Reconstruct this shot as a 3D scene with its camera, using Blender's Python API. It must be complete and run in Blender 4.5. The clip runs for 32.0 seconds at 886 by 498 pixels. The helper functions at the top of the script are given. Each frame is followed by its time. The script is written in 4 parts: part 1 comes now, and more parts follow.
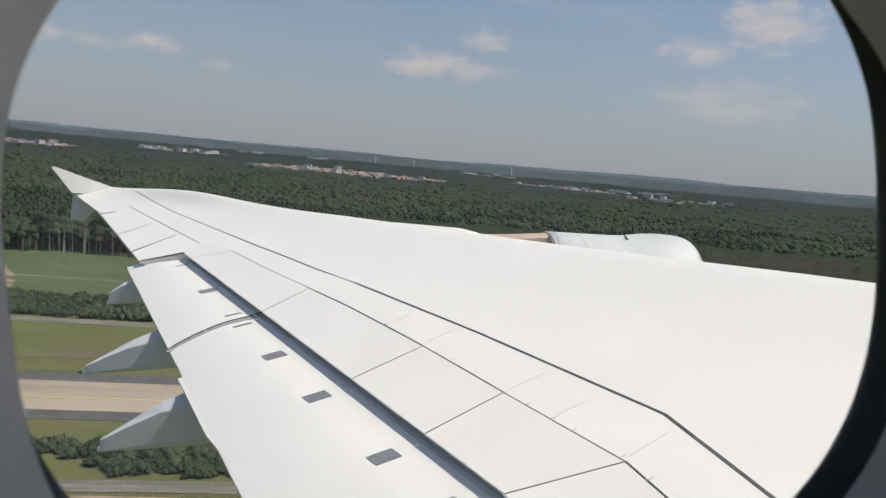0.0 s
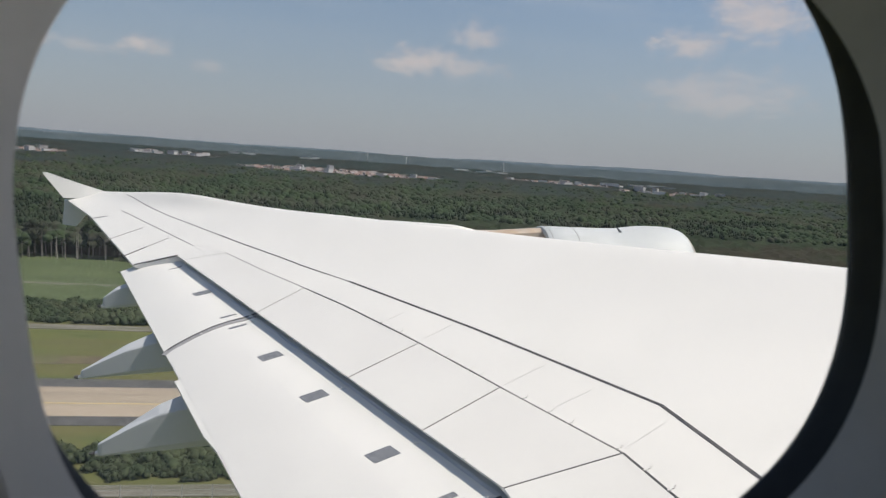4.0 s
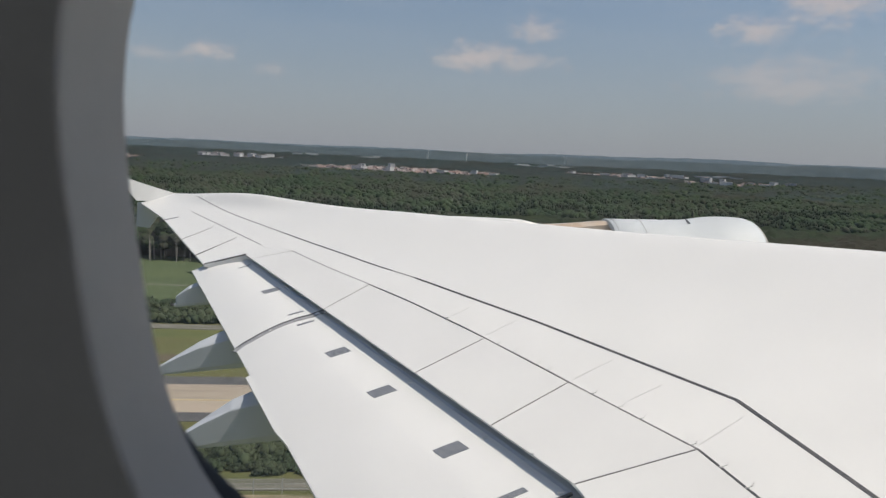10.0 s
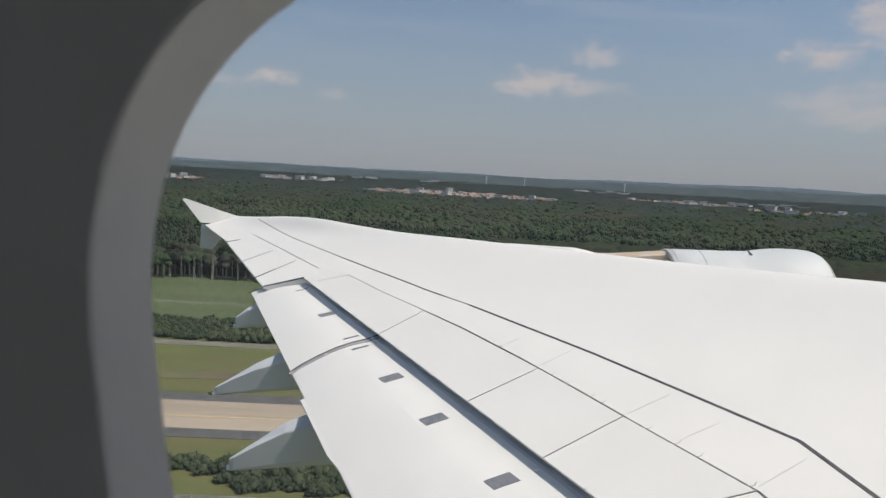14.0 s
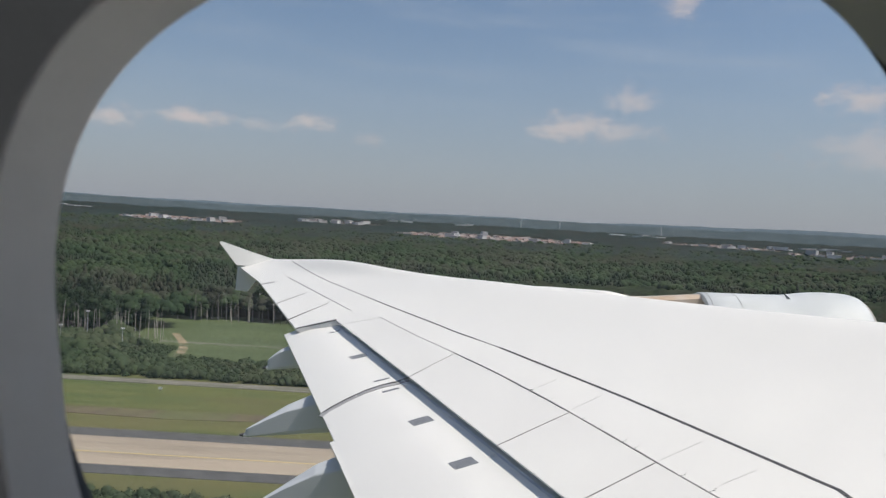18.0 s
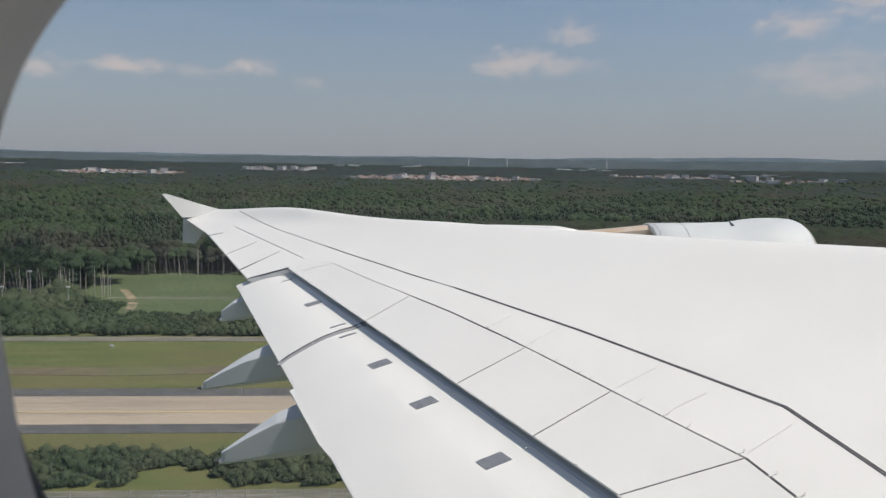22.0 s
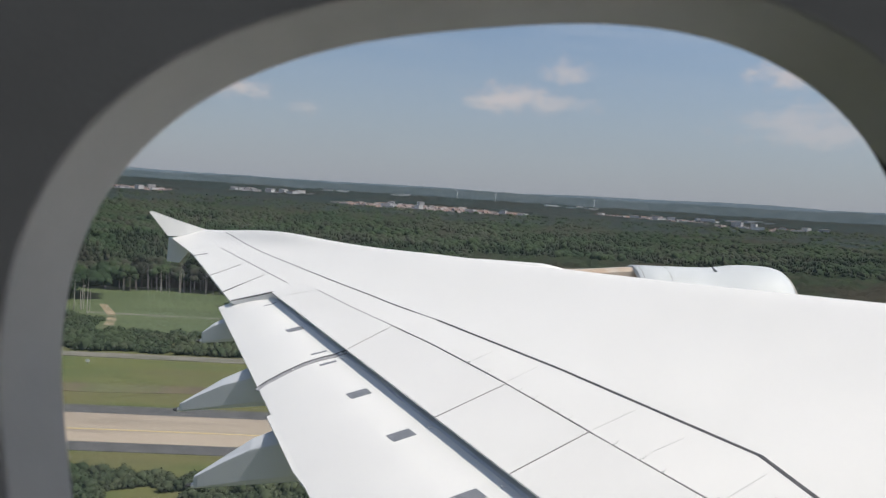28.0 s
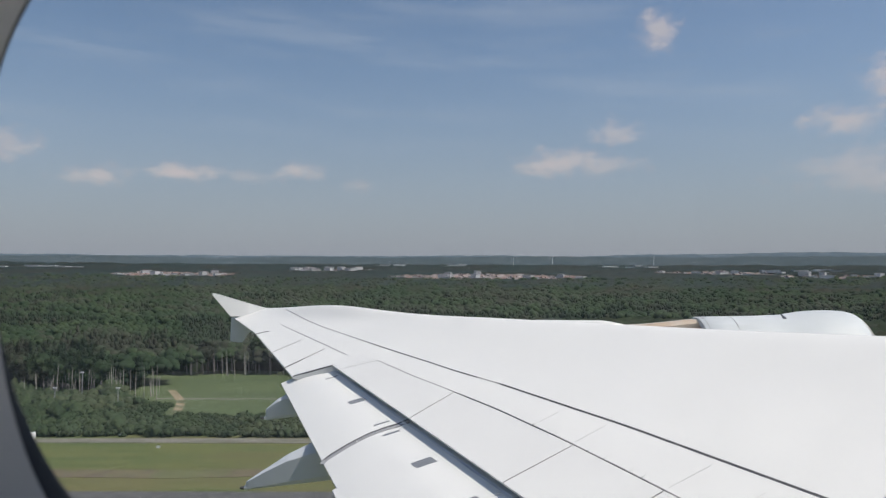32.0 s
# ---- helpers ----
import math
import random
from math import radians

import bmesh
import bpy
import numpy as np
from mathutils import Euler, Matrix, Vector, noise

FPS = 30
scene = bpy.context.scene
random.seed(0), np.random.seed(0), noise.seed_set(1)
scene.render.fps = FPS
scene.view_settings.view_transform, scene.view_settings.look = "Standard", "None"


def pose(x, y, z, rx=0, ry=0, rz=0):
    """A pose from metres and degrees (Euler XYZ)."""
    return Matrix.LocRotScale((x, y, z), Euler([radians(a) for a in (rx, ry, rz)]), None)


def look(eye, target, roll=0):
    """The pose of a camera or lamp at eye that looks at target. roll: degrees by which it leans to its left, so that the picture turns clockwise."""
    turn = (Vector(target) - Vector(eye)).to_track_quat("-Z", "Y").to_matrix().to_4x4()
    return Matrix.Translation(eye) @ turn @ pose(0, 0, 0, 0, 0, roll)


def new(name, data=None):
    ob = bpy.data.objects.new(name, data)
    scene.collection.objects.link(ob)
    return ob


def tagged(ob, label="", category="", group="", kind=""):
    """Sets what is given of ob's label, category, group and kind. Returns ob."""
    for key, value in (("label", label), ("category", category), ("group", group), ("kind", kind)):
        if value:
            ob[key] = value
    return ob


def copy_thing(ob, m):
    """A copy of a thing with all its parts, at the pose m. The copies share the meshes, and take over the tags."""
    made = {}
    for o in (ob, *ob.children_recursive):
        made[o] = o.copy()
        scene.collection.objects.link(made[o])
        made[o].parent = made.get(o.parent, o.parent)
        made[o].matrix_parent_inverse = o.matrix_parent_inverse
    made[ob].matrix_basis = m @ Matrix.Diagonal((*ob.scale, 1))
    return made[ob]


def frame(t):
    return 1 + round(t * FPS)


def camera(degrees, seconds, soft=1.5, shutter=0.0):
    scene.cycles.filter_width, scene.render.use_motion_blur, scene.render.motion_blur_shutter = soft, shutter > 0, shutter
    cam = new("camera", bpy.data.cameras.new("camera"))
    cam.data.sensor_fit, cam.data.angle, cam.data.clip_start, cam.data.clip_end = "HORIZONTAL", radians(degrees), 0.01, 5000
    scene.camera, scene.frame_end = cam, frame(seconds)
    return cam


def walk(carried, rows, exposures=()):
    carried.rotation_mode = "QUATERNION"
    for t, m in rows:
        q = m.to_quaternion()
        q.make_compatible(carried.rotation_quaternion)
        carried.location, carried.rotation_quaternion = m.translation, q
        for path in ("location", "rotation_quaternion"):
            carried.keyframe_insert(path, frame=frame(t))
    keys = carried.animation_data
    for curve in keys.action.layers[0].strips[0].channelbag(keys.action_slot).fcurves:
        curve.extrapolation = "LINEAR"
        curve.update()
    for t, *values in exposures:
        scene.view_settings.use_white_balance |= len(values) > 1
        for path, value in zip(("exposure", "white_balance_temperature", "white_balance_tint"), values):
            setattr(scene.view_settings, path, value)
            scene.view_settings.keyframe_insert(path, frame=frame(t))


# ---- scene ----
cam = camera(59.0, 32.0, soft=1.2)
cam.data.dof.use_dof, cam.data.dof.focus_distance, cam.data.dof.aperture_fstop = True, 25.0, 10.0
# seconds, eye x y z, heading (left of +y), tilt, lean
PATH = [
    (0, -0.0322, -0.0577, -0.0075, -11.04, -4.23, 5.12),
    (0.5, -0.0331, -0.0604, -0.0070, -10.90, -4.43, 4.77),
    (1, -0.0340, -0.0630, -0.0064, -10.83, -4.49, 4.81),
    (1.5, -0.0349, -0.0657, -0.0059, -11.50, -4.29, 4.46),
    (2, -0.0357, -0.0683, -0.0054, -12.00, -4.02, 4.49),
    (2.5, -0.0354, -0.0719, -0.0071, -12.76, -3.67, 4.56),
    (4.5, -0.0340, -0.0861, -0.0142, -10.31, -4.61, 3.38),
    (5, -0.0337, -0.0896, -0.0160, -8.40, -4.22, 3.27),
    (5.5, -0.0363, -0.0780, -0.0222, -7.58, -3.51, 2.95),
    (6, -0.0389, -0.0663, -0.0285, -7.73, -3.59, 2.53),
    (6.5, -0.0429, -0.0604, -0.0301, -7.81, -3.83, 2.32),
    (7, -0.0470, -0.0545, -0.0318, -7.48, -3.86, 2.30),
    (7.5, -0.0511, -0.0486, -0.0334, -7.50, -3.89, 2.73),
    (8, -0.0552, -0.0427, -0.0350, -7.67, -4.12, 2.70),
    (8.5, -0.0606, -0.0299, -0.0356, -7.65, -4.35, 2.58),
    (9, -0.0660, -0.0171, -0.0363, -7.60, -4.72, 2.92),
    (9.5, -0.0697, -0.0106, -0.0440, -7.47, -4.77, 2.90),
    (10, -0.0734, -0.0041, -0.0517, -6.99, -4.94, 2.58),
    (10.5, -0.0719, -0.0094, -0.0492, -5.97, -4.78, 2.45),
    (11, -0.0705, -0.0148, -0.0468, -5.21, -4.12, 3.03),
    (11.5, -0.0521, -0.0459, -0.0293, -5.19, -3.41, 2.97),
    (12, -0.0337, -0.0770, -0.0118, -4.34, -2.65, 2.90),
    (12.5, -0.0404, -0.0540, 0.0077, -2.93, -2.10, 3.82),
    (13, -0.0471, -0.0311, 0.0272, -2.28, -2.15, 3.57),
    (13.5, -0.0479, -0.0313, 0.0240, -2.34, -2.65, 3.22),
    (14, -0.0488, -0.0315, 0.0208, -2.75, -3.37, 3.31),
    (14.5, -0.0462, -0.0354, 0.0182, -2.84, -3.91, 3.42),
    (16.5, -0.0360, -0.0512, 0.0080, -3.05, -2.32, 2.89),
    (17, -0.0335, -0.0551, 0.0054, -2.46, -2.04, 3.10),
    (17.5, 0.0055, -0.0675, 0.0003, -0.84, -0.83, 3.01),
    (18, 0.0445, -0.0800, -0.0048, -0.03, -0.32, 3.35),
    (18.5, 0.0443, -0.0645, 0.0002, -0.19, -0.61, 3.81),
    (19, 0.0441, -0.0490, 0.0052, -0.80, -1.34, 3.37),
    (19.5, 0.0375, -0.0490, 0.0087, -2.31, -2.44, 2.82),
    (20, 0.0309, -0.0490, 0.0121, -3.66, -3.24, 2.59),
    (20.5, 0.0258, -0.0395, 0.0107, -3.87, -3.68, 2.05),
    (21, 0.0207, -0.0300, 0.0092, -3.83, -4.02, 1.61),
    (21.5, 0.0156, -0.0205, 0.0078, -3.88, -4.28, 1.13),
    (22, 0.0105, -0.0110, 0.0064, -3.83, -4.48, 0.86),
    (22.5, 0.0200, -0.0316, 0.0038, -3.84, -4.70, 0.79),
    (23, 0.0294, -0.0522, 0.0013, -3.89, -4.57, 0.67),
    (23.5, 0.0247, -0.0432, -0.0018, -3.84, -4.69, 0.07),
    (24, 0.0200, -0.0341, -0.0049, -3.84, -7.20, 0.20),
    (24.5, 0.0218, -0.0753, 0.0533, -6.23, -10.80, 2.35),
    (26.5, 0.0148, -0.0641, 0.0359, -9.49, -10.60, 3.49),
    (27, 0.0213, -0.0621, 0.0144, -8.67, -7.23, 3.55),
    (27.5, 0.0074, -0.0695, 0.0385, -7.27, -5.07, 3.31),
    (28, -0.0065, -0.0769, 0.0626, -4.82, -2.22, 3.70),
    (28.5, 0.0138, -0.0656, 0.0466, -2.86, -1.56, 4.00),
    (29, 0.0340, -0.0544, 0.0306, -2.24, -1.11, 3.65),
    (29.5, 0.0464, -0.0558, 0.0426, -2.06, 0.25, 3.76),
    (30, 0.0587, -0.0572, 0.0546, -2.02, 1.23, 3.80),
    (30.5, 0.0641, -0.0560, 0.0138, -2.03, 1.86, 2.69),
    (31, 0.0695, -0.0548, -0.0269, -2.15, 2.74, 1.34),
    (31.5, 0.0635, -0.0455, -0.0553, -1.59, 2.94, 0.84),
    (32, 0.0574, -0.0361, -0.0836, -0.45, 2.71, 0.22),
]


def aimed(x, y, z, heading, tilt, lean):
    h, p = radians(heading), radians(tilt)
    way = Vector((-math.sin(h) * math.cos(p), math.cos(h) * math.cos(p), math.sin(p)))
    return look((x, y, z), Vector((x, y, z)) + way, lean)


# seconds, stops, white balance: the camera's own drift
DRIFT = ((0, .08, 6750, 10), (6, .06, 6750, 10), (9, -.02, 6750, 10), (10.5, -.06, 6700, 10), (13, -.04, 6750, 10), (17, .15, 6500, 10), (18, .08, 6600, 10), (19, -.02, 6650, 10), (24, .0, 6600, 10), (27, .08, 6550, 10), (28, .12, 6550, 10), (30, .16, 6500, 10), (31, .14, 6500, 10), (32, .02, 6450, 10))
# the aircraft banks a little over the airfield: its own axes against the level world
BANK = Matrix.Rotation(radians(-1.15), 4, "X")
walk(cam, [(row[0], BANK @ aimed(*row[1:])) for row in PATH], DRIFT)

# ---- light ----
SUN_AZ, SUN_EL = 101.0, 58.0          # degrees from +y towards +x, and above the horizon
CABIN_FILL = 2.9                    # watts of the fill lamp added in an unseen opposite opening
GROUND = -47.0                       # height of the airfield under the cabin


def node(tree, kind, **values):
    n = tree.nodes.new(kind)
    for key, value in values.items():
        if key in n.inputs:
            n.inputs[key].default_value = value
    return n


def calc(tree, op, a, b=0.0, c=0.0):
    n = tree.nodes.new("ShaderNodeMath")
    n.operation = op
    for i, v in enumerate((a, b, c)):
        if hasattr(v, "links"):
            tree.links.new(v, n.inputs[i])
        else:
            n.inputs[i].default_value = v
    return n.outputs[0]


def mixed(tree, fac, a, b):
    n = tree.nodes.new("ShaderNodeMix")
    n.data_type = "RGBA"
    for i, v in ((0, fac), (6, a), (7, b)):
        if hasattr(v, "links"):
            tree.links.new(v, n.inputs[i])
        else:
            n.inputs[i].default_value = v if i == 0 else (*v, 1)
    return n.outputs[2]


def ramp(tree, value, low, high):
    n = tree.nodes.new("ShaderNodeMapRange")
    n.interpolation_type = "SMOOTHSTEP"
    tree.links.new(value, n.inputs[0])
    n.inputs[1].default_value, n.inputs[2].default_value = low, high
    return n.outputs[0]


def make_sky():
    world = bpy.data.worlds.new("sky")
    scene.world = world
    world.use_nodes = True
    tr = world.node_tree
    tr.nodes.clear()
    sky = tr.nodes.new("ShaderNodeTexSky")
    sky.sky_type, sky.sun_disc = "NISHITA", False
    sky.sun_elevation, sky.sun_rotation = radians(SUN_EL), radians(SUN_AZ)
    sky.air_density, sky.dust_density, sky.ozone_density = 1.0, 1.2, 2.0
    way = tr.nodes.new("ShaderNodeTexCoord").outputs["Generated"]
    split = tr.nodes.new("ShaderNodeSeparateXYZ")
    tr.links.new(way, split.inputs[0])
    x, y, z = split.outputs
    az = calc(tr, "MULTIPLY", calc(tr, "ARCTAN2", x, y), 57.2958)
    el = calc(tr, "MULTIPLY", calc(tr, "ARCSINE", z), 57.2958)
    # puffs: heading, height, half width, half height, strength
    puffs = ((9.3, 7.8, 3.4, .85, .8), (12.2, 7.5, 2.2, .7, .5), (7.2, 7.6, 1.5, .6, .75), (12.8, 9.9, 1.7, .8, .65), (-10.0, 7.0, 1.7, .55, .85),
             (-18.2, 6.7, 2.0, .5, .9), (-16.2, 6.8, 1.5, .45, .85), (-13.8, 6.6, 1.6, .4, .35), (-23.6, 6.3, 1.7, .6, .75), (-5.6, 6.1, .9, .5, .3), (30.0, 6.6, 4.6, 1.5, .45), (16.0, 16.6, 1.4, 1.2, .75),
             (27.5, 9.9, 2.2, .8, .75), (32.0, 12.0, 3.0, 1.9, .8), (-30.0, 8.0, 3.0, .9, .7), (44.0, 10.0, 4.0, 1.5, .7))
    pack = tr.nodes.new("ShaderNodeCombineXYZ")
    tr.links.new(az, pack.inputs[0])
    tr.links.new(calc(tr, "MULTIPLY", el, 1.7), pack.inputs[1])
    rough = node(tr, "ShaderNodeTexNoise", Scale=.55, Detail=7.0, Roughness=.62)
    tr.links.new(pack.outputs[0], rough.inputs["Vector"])
    grain = calc(tr, "SUBTRACT", rough.outputs[0], .5)
    cover = None
    for a0, e0, wa, we, power in puffs:
        u = calc(tr, "POWER", calc(tr, "DIVIDE", calc(tr, "SUBTRACT", az, a0), wa), 2.0)
        v = calc(tr, "POWER", calc(tr, "DIVIDE", calc(tr, "SUBTRACT", el, e0), we), 2.0)
        d = calc(tr, "ADD", calc(tr, "SQRT", calc(tr, "ADD", u, v)), calc(tr, "MULTIPLY", grain, 3.4))
        m = calc(tr, "MULTIPLY", calc(tr, "SUBTRACT", 1.0, ramp(tr, d, .0, 1.45)), power * .9)
        cover = m if cover is None else calc(tr, "MAXIMUM", cover, m)
    # thin high streaks
    stretch = tr.nodes.new("ShaderNodeCombineXYZ")
    tr.links.new(calc(tr, "MULTIPLY", az, .05), stretch.inputs[0])
    tr.links.new(calc(tr, "ADD", calc(tr, "MULTIPLY", el, .42), calc(tr, "MULTIPLY", az, .02)), stretch.inputs[1])
    streak = node(tr, "ShaderNodeTexNoise", Scale=1.0, Detail=5.0, Roughness=.6)
    tr.links.new(stretch.outputs[0], streak.inputs["Vector"])
    veil = calc(tr, "MULTIPLY", ramp(tr, streak.outputs[0], .45, .75), calc(tr, "MULTIPLY", ramp(tr, el, 4.0, 14.0), .35))
    sky_col = tr.nodes.new("ShaderNodeVectorMath")
    sky_col.operation = "SCALE"
    tr.links.new(sky.outputs[0], sky_col.inputs[0])
    sky_col.inputs[3].default_value = .098
    air = ramp(tr, el, 17.0, -2.0)
    air2 = calc(tr, "MULTIPLY", air, .85)
    col = mixed(tr, air2, sky_col.outputs[0], (.305, .332, .398))
    col = mixed(tr, veil, col, (.40, .46, .55))
    col = mixed(tr, cover, col, (.60, .53, .525))
    back = node(tr, "ShaderNodeBackground", Strength=1.0)
    tr.links.new(col, back.inputs[0])
    out = tr.nodes.new("ShaderNodeOutputWorld")
    tr.links.new(back.outputs[0], out.inputs[0])


make_sky()
sun = new("sun", bpy.data.lights.new("sun", "SUN"))
sun.data.energy, sun.data.angle, sun.data.color = 4.7, radians(.53), (1.0, .945, .865)
toward = Vector((math.sin(radians(SUN_AZ)) * math.cos(radians(SUN_EL)), math.cos(radians(SUN_AZ)) * math.cos(radians(SUN_EL)), math.sin(radians(SUN_EL))))
sun.matrix_world = look((0, 0, 60), Vector((0, 0, 60)) - toward)


# ---- materials ----
def material(name, colour, colour2=None, scale=1.0, rough=.6, metal=0.0, bump=0.0, bump_scale=20.0, island=0.0, per_object=0.0, detail=6.0, coarse=None, contrast=(.35, .65), leafy=False, drawn=0.0, hues=None):
    """A surface with two scales of variation, an optional fine relief, and variation from piece to piece."""
    m = bpy.data.materials.new(name)
    m.use_nodes = True
    tr = m.node_tree
    bsdf = tr.nodes["Principled BSDF"]
    bsdf.inputs["Roughness"].default_value, bsdf.inputs["Metallic"].default_value = rough, metal
    place = tr.nodes.new("ShaderNodeNewGeometry").outputs["Position"]
    if drawn:
        # mown and driven ground: blotches drawn out along the runway
        squeeze = tr.nodes.new("ShaderNodeVectorMath")
        squeeze.operation = "MULTIPLY"
        tr.links.new(place, squeeze.inputs[0])
        squeeze.inputs[1].default_value = (drawn, 1, 1)
        place = squeeze.outputs[0]
    one = node(tr, "ShaderNodeTexNoise", Scale=scale, Detail=detail, Roughness=.6)
    tr.links.new(place, one.inputs["Vector"])
    fac = ramp(tr, one.outputs[0], *contrast)
    colour2 = colour2 or tuple(c * .86 for c in colour)
    col = mixed(tr, fac, colour, colour2)
    if coarse:
        two = node(tr, "ShaderNodeTexNoise", Scale=coarse[0], Detail=4.0)
        tr.links.new(place, two.inputs["Vector"])
        col = mixed(tr, calc(tr, "MULTIPLY", ramp(tr, two.outputs[0], .42, .62), coarse[2]), col, coarse[1])
    if hues:
        # mixed stand: the kind changes from tree to tree and from patch to patch
        patch = node(tr, "ShaderNodeTexNoise", Scale=hues[0], Detail=3.0)
        tr.links.new(place, patch.inputs["Vector"])
        blend = calc(tr, "ADD", calc(tr, "MULTIPLY", one.outputs[0], .42), calc(tr, "MULTIPLY", patch.outputs[0], .88))
        kinds = tr.nodes.new("ShaderNodeValToRGB")
        tr.links.new(calc(tr, "MULTIPLY", calc(tr, "SUBTRACT", blend, .49), 3.1), kinds.inputs[0])
        for i, c in enumerate(hues[1]):
            e = kinds.color_ramp.elements[i] if i < 2 else kinds.color_ramp.elements.new(i / (len(hues[1]) - 1))
            e.position, e.color = i / (len(hues[1]) - 1), (*c, 1)
        col = mixed(tr, .05, kinds.outputs[0], (.15, .22, .12))
    if island or per_object:
        if island:
            rnd = tr.nodes.new("ShaderNodeNewGeometry").outputs["Random Per Island"]
        else:
            rnd = tr.nodes.new("ShaderNodeObjectInfo").outputs["Random"]
        hsv = tr.nodes.new("ShaderNodeHueSaturation")
        tr.links.new(col, hsv.inputs["Color"])
        tr.links.new(calc(tr, "ADD", calc(tr, "MULTIPLY", rnd, 2 * (island or per_object)), 1.0 - (island or per_object)), hsv.inputs["Value"])
        col = hsv.outputs[0]
    tr.links.new(col, bsdf.inputs["Base Color"])
    if leafy:
        # leaf sprays catch the light of the whole sky, not of one flat face
        n = tr.nodes.new("ShaderNodeVectorMath")
        n.operation = "SCALE"
        tr.links.new(tr.nodes.new("ShaderNodeNewGeometry").outputs["Normal"], n.inputs[0])
        n.inputs[3].default_value = 1.0
        up = tr.nodes.new("ShaderNodeVectorMath")
        up.operation = "ADD"
        tr.links.new(n.outputs[0], up.inputs[0])
        up.inputs[1].default_value = (0, 0, .6)
        unit = tr.nodes.new("ShaderNodeVectorMath")
        unit.operation = "NORMALIZE"
        tr.links.new(up.outputs[0], unit.inputs[0])
        tr.links.new(unit.outputs[0], bsdf.inputs["Normal"])
        bsdf.inputs["Specular IOR Level"].default_value = .1
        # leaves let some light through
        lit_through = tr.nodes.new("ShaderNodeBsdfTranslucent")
        tr.links.new(col, lit_through.inputs["Color"])
        both = tr.nodes.new("ShaderNodeMixShader")
        both.inputs[0].default_value = .38
        tr.links.new(bsdf.outputs[0], both.inputs[1])
        tr.links.new(lit_through.outputs[0], both.inputs[2])
        tr.links.new(both.outputs[0], tr.nodes["Material Output"].inputs["Surface"])
    if bump:
        fine = node(tr, "ShaderNodeTexNoise", Scale=bump_scale, Detail=4.0)
        tr.links.new(place, fine.inputs["Vector"])
        b = node(tr, "ShaderNodeBump", Strength=bump, Distance=.02)
        tr.links.new(fine.outputs[0], b.inputs["Height"])
        tr.links.new(b.outputs[0], bsdf.inputs["Normal"])
    return m


WING = material("wing_paint", (.785, .768, .735), (.75, .735, .705), scale=.6, rough=.38, coarse=(.35, (.765, .75, .725), .5))
FLAP = material("flap_paint", (.775, .762, .735), (.735, .725, .70), scale=.9, rough=.4, coarse=(.5, (.725, .715, .70), .5))
FAIRING = material("fairing_paint", (.58, .605, .64), (.53, .555, .59), scale=1.6, rough=.42)
# black of the sealant lines; also paints the shade of open gaps
SEALANT_DARK = material("sealant_and_gap_shade", (.05, .05, .055), (.09, .085, .085), scale=6, rough=.7)
SEAM = material("grey_seam", (.17, .16, .158), (.26, .25, .245), scale=5, rough=.7)
FLAP_AFT = material("flap_paint_aft", (.735, .725, .705), (.70, .69, .672), scale=.9, rough=.45, coarse=(.7, (.69, .68, .665), .6))
FAINT = material("faint_seam", (.45, .44, .43), (.55, .54, .53), scale=5, rough=.7)
# grey that paints the shade inside the flap joint
JOINT_SHADE = material("joint_shade", (.34, .34, .345), (.27, .27, .28), scale=4, rough=.7)
SPOILER = material("spoiler_paint", (.745, .732, .705), (.715, .70, .675), scale=.6, rough=.4, coarse=(.4, (.725, .71, .69), .5))
PATCH = material("grey_patch", (.14, .15, .17), (.2, .21, .23), scale=9, rough=.6)
# blue-grey of the shaded slot is put into this base colour
COVE = material("slot_shade_tint", (.62, .66, .70), (.52, .56, .60), scale=2, rough=.6)
NACELLE = material("nacelle_paint", (.52, .54, .55), (.46, .48, .49), scale=1.3, rough=.55, coarse=(.8, (.52, .55, .57), .4))
LIP = material("bare_lip", (.55, .48, .38), (.62, .52, .4), scale=3, rough=.3, metal=.7)
HEAT = material("heated_metal", (.50, .38, .27), (.58, .5, .42), scale=2, rough=.4, metal=.3)
PANEL = material("cabin_panel", (.60, .59, .58), (.55, .54, .53), scale=9, rough=.6, bump=.05, bump_scale=260)
REVEAL = material("window_reveal", (.57, .565, .56), (.53, .525, .52), scale=14, rough=.55, bump=.04, bump_scale=300)
RUBBER = material("black_rubber", (.012, .012, .013), (.02, .02, .02), scale=20, rough=.5)
GRASS = material("airfield_ground", (.056, .080, .017), (.094, .102, .026), scale=.22, rough=.95, coarse=(.075, (.112, .092, .037), .55), bump=.5, bump_scale=1.5, drawn=.22)
CONCRETE = material("runway_concrete", (.30, .252, .195), (.24, .20, .155), scale=.35, rough=.9, coarse=(.12, (.37, .305, .235), .6), bump=.1, drawn=.1)
ASPHALT = material("asphalt", (.085, .085, .085), (.06, .06, .06), scale=.3, rough=.9)
GRAVEL = material("pale_gravel", (.17, .16, .135), (.12, .115, .095), scale=.5, rough=.95, coarse=(.25, (.075, .08, .045), .5), drawn=.2)
SAND = material("bare_sand", (.33, .25, .17), (.17, .14, .08), scale=.3, rough=.95, coarse=(.14, (.06, .075, .03), .95), drawn=.35)
SOIL = material("turned_soil", (.085, .065, .045), (.12, .10, .055), scale=.2, rough=.95, coarse=(.06, (.09, .11, .035), .6))
PAINT_Y = material("yellow_line", (.55, .43, .17), (.46, .37, .17), scale=2, rough=.8)
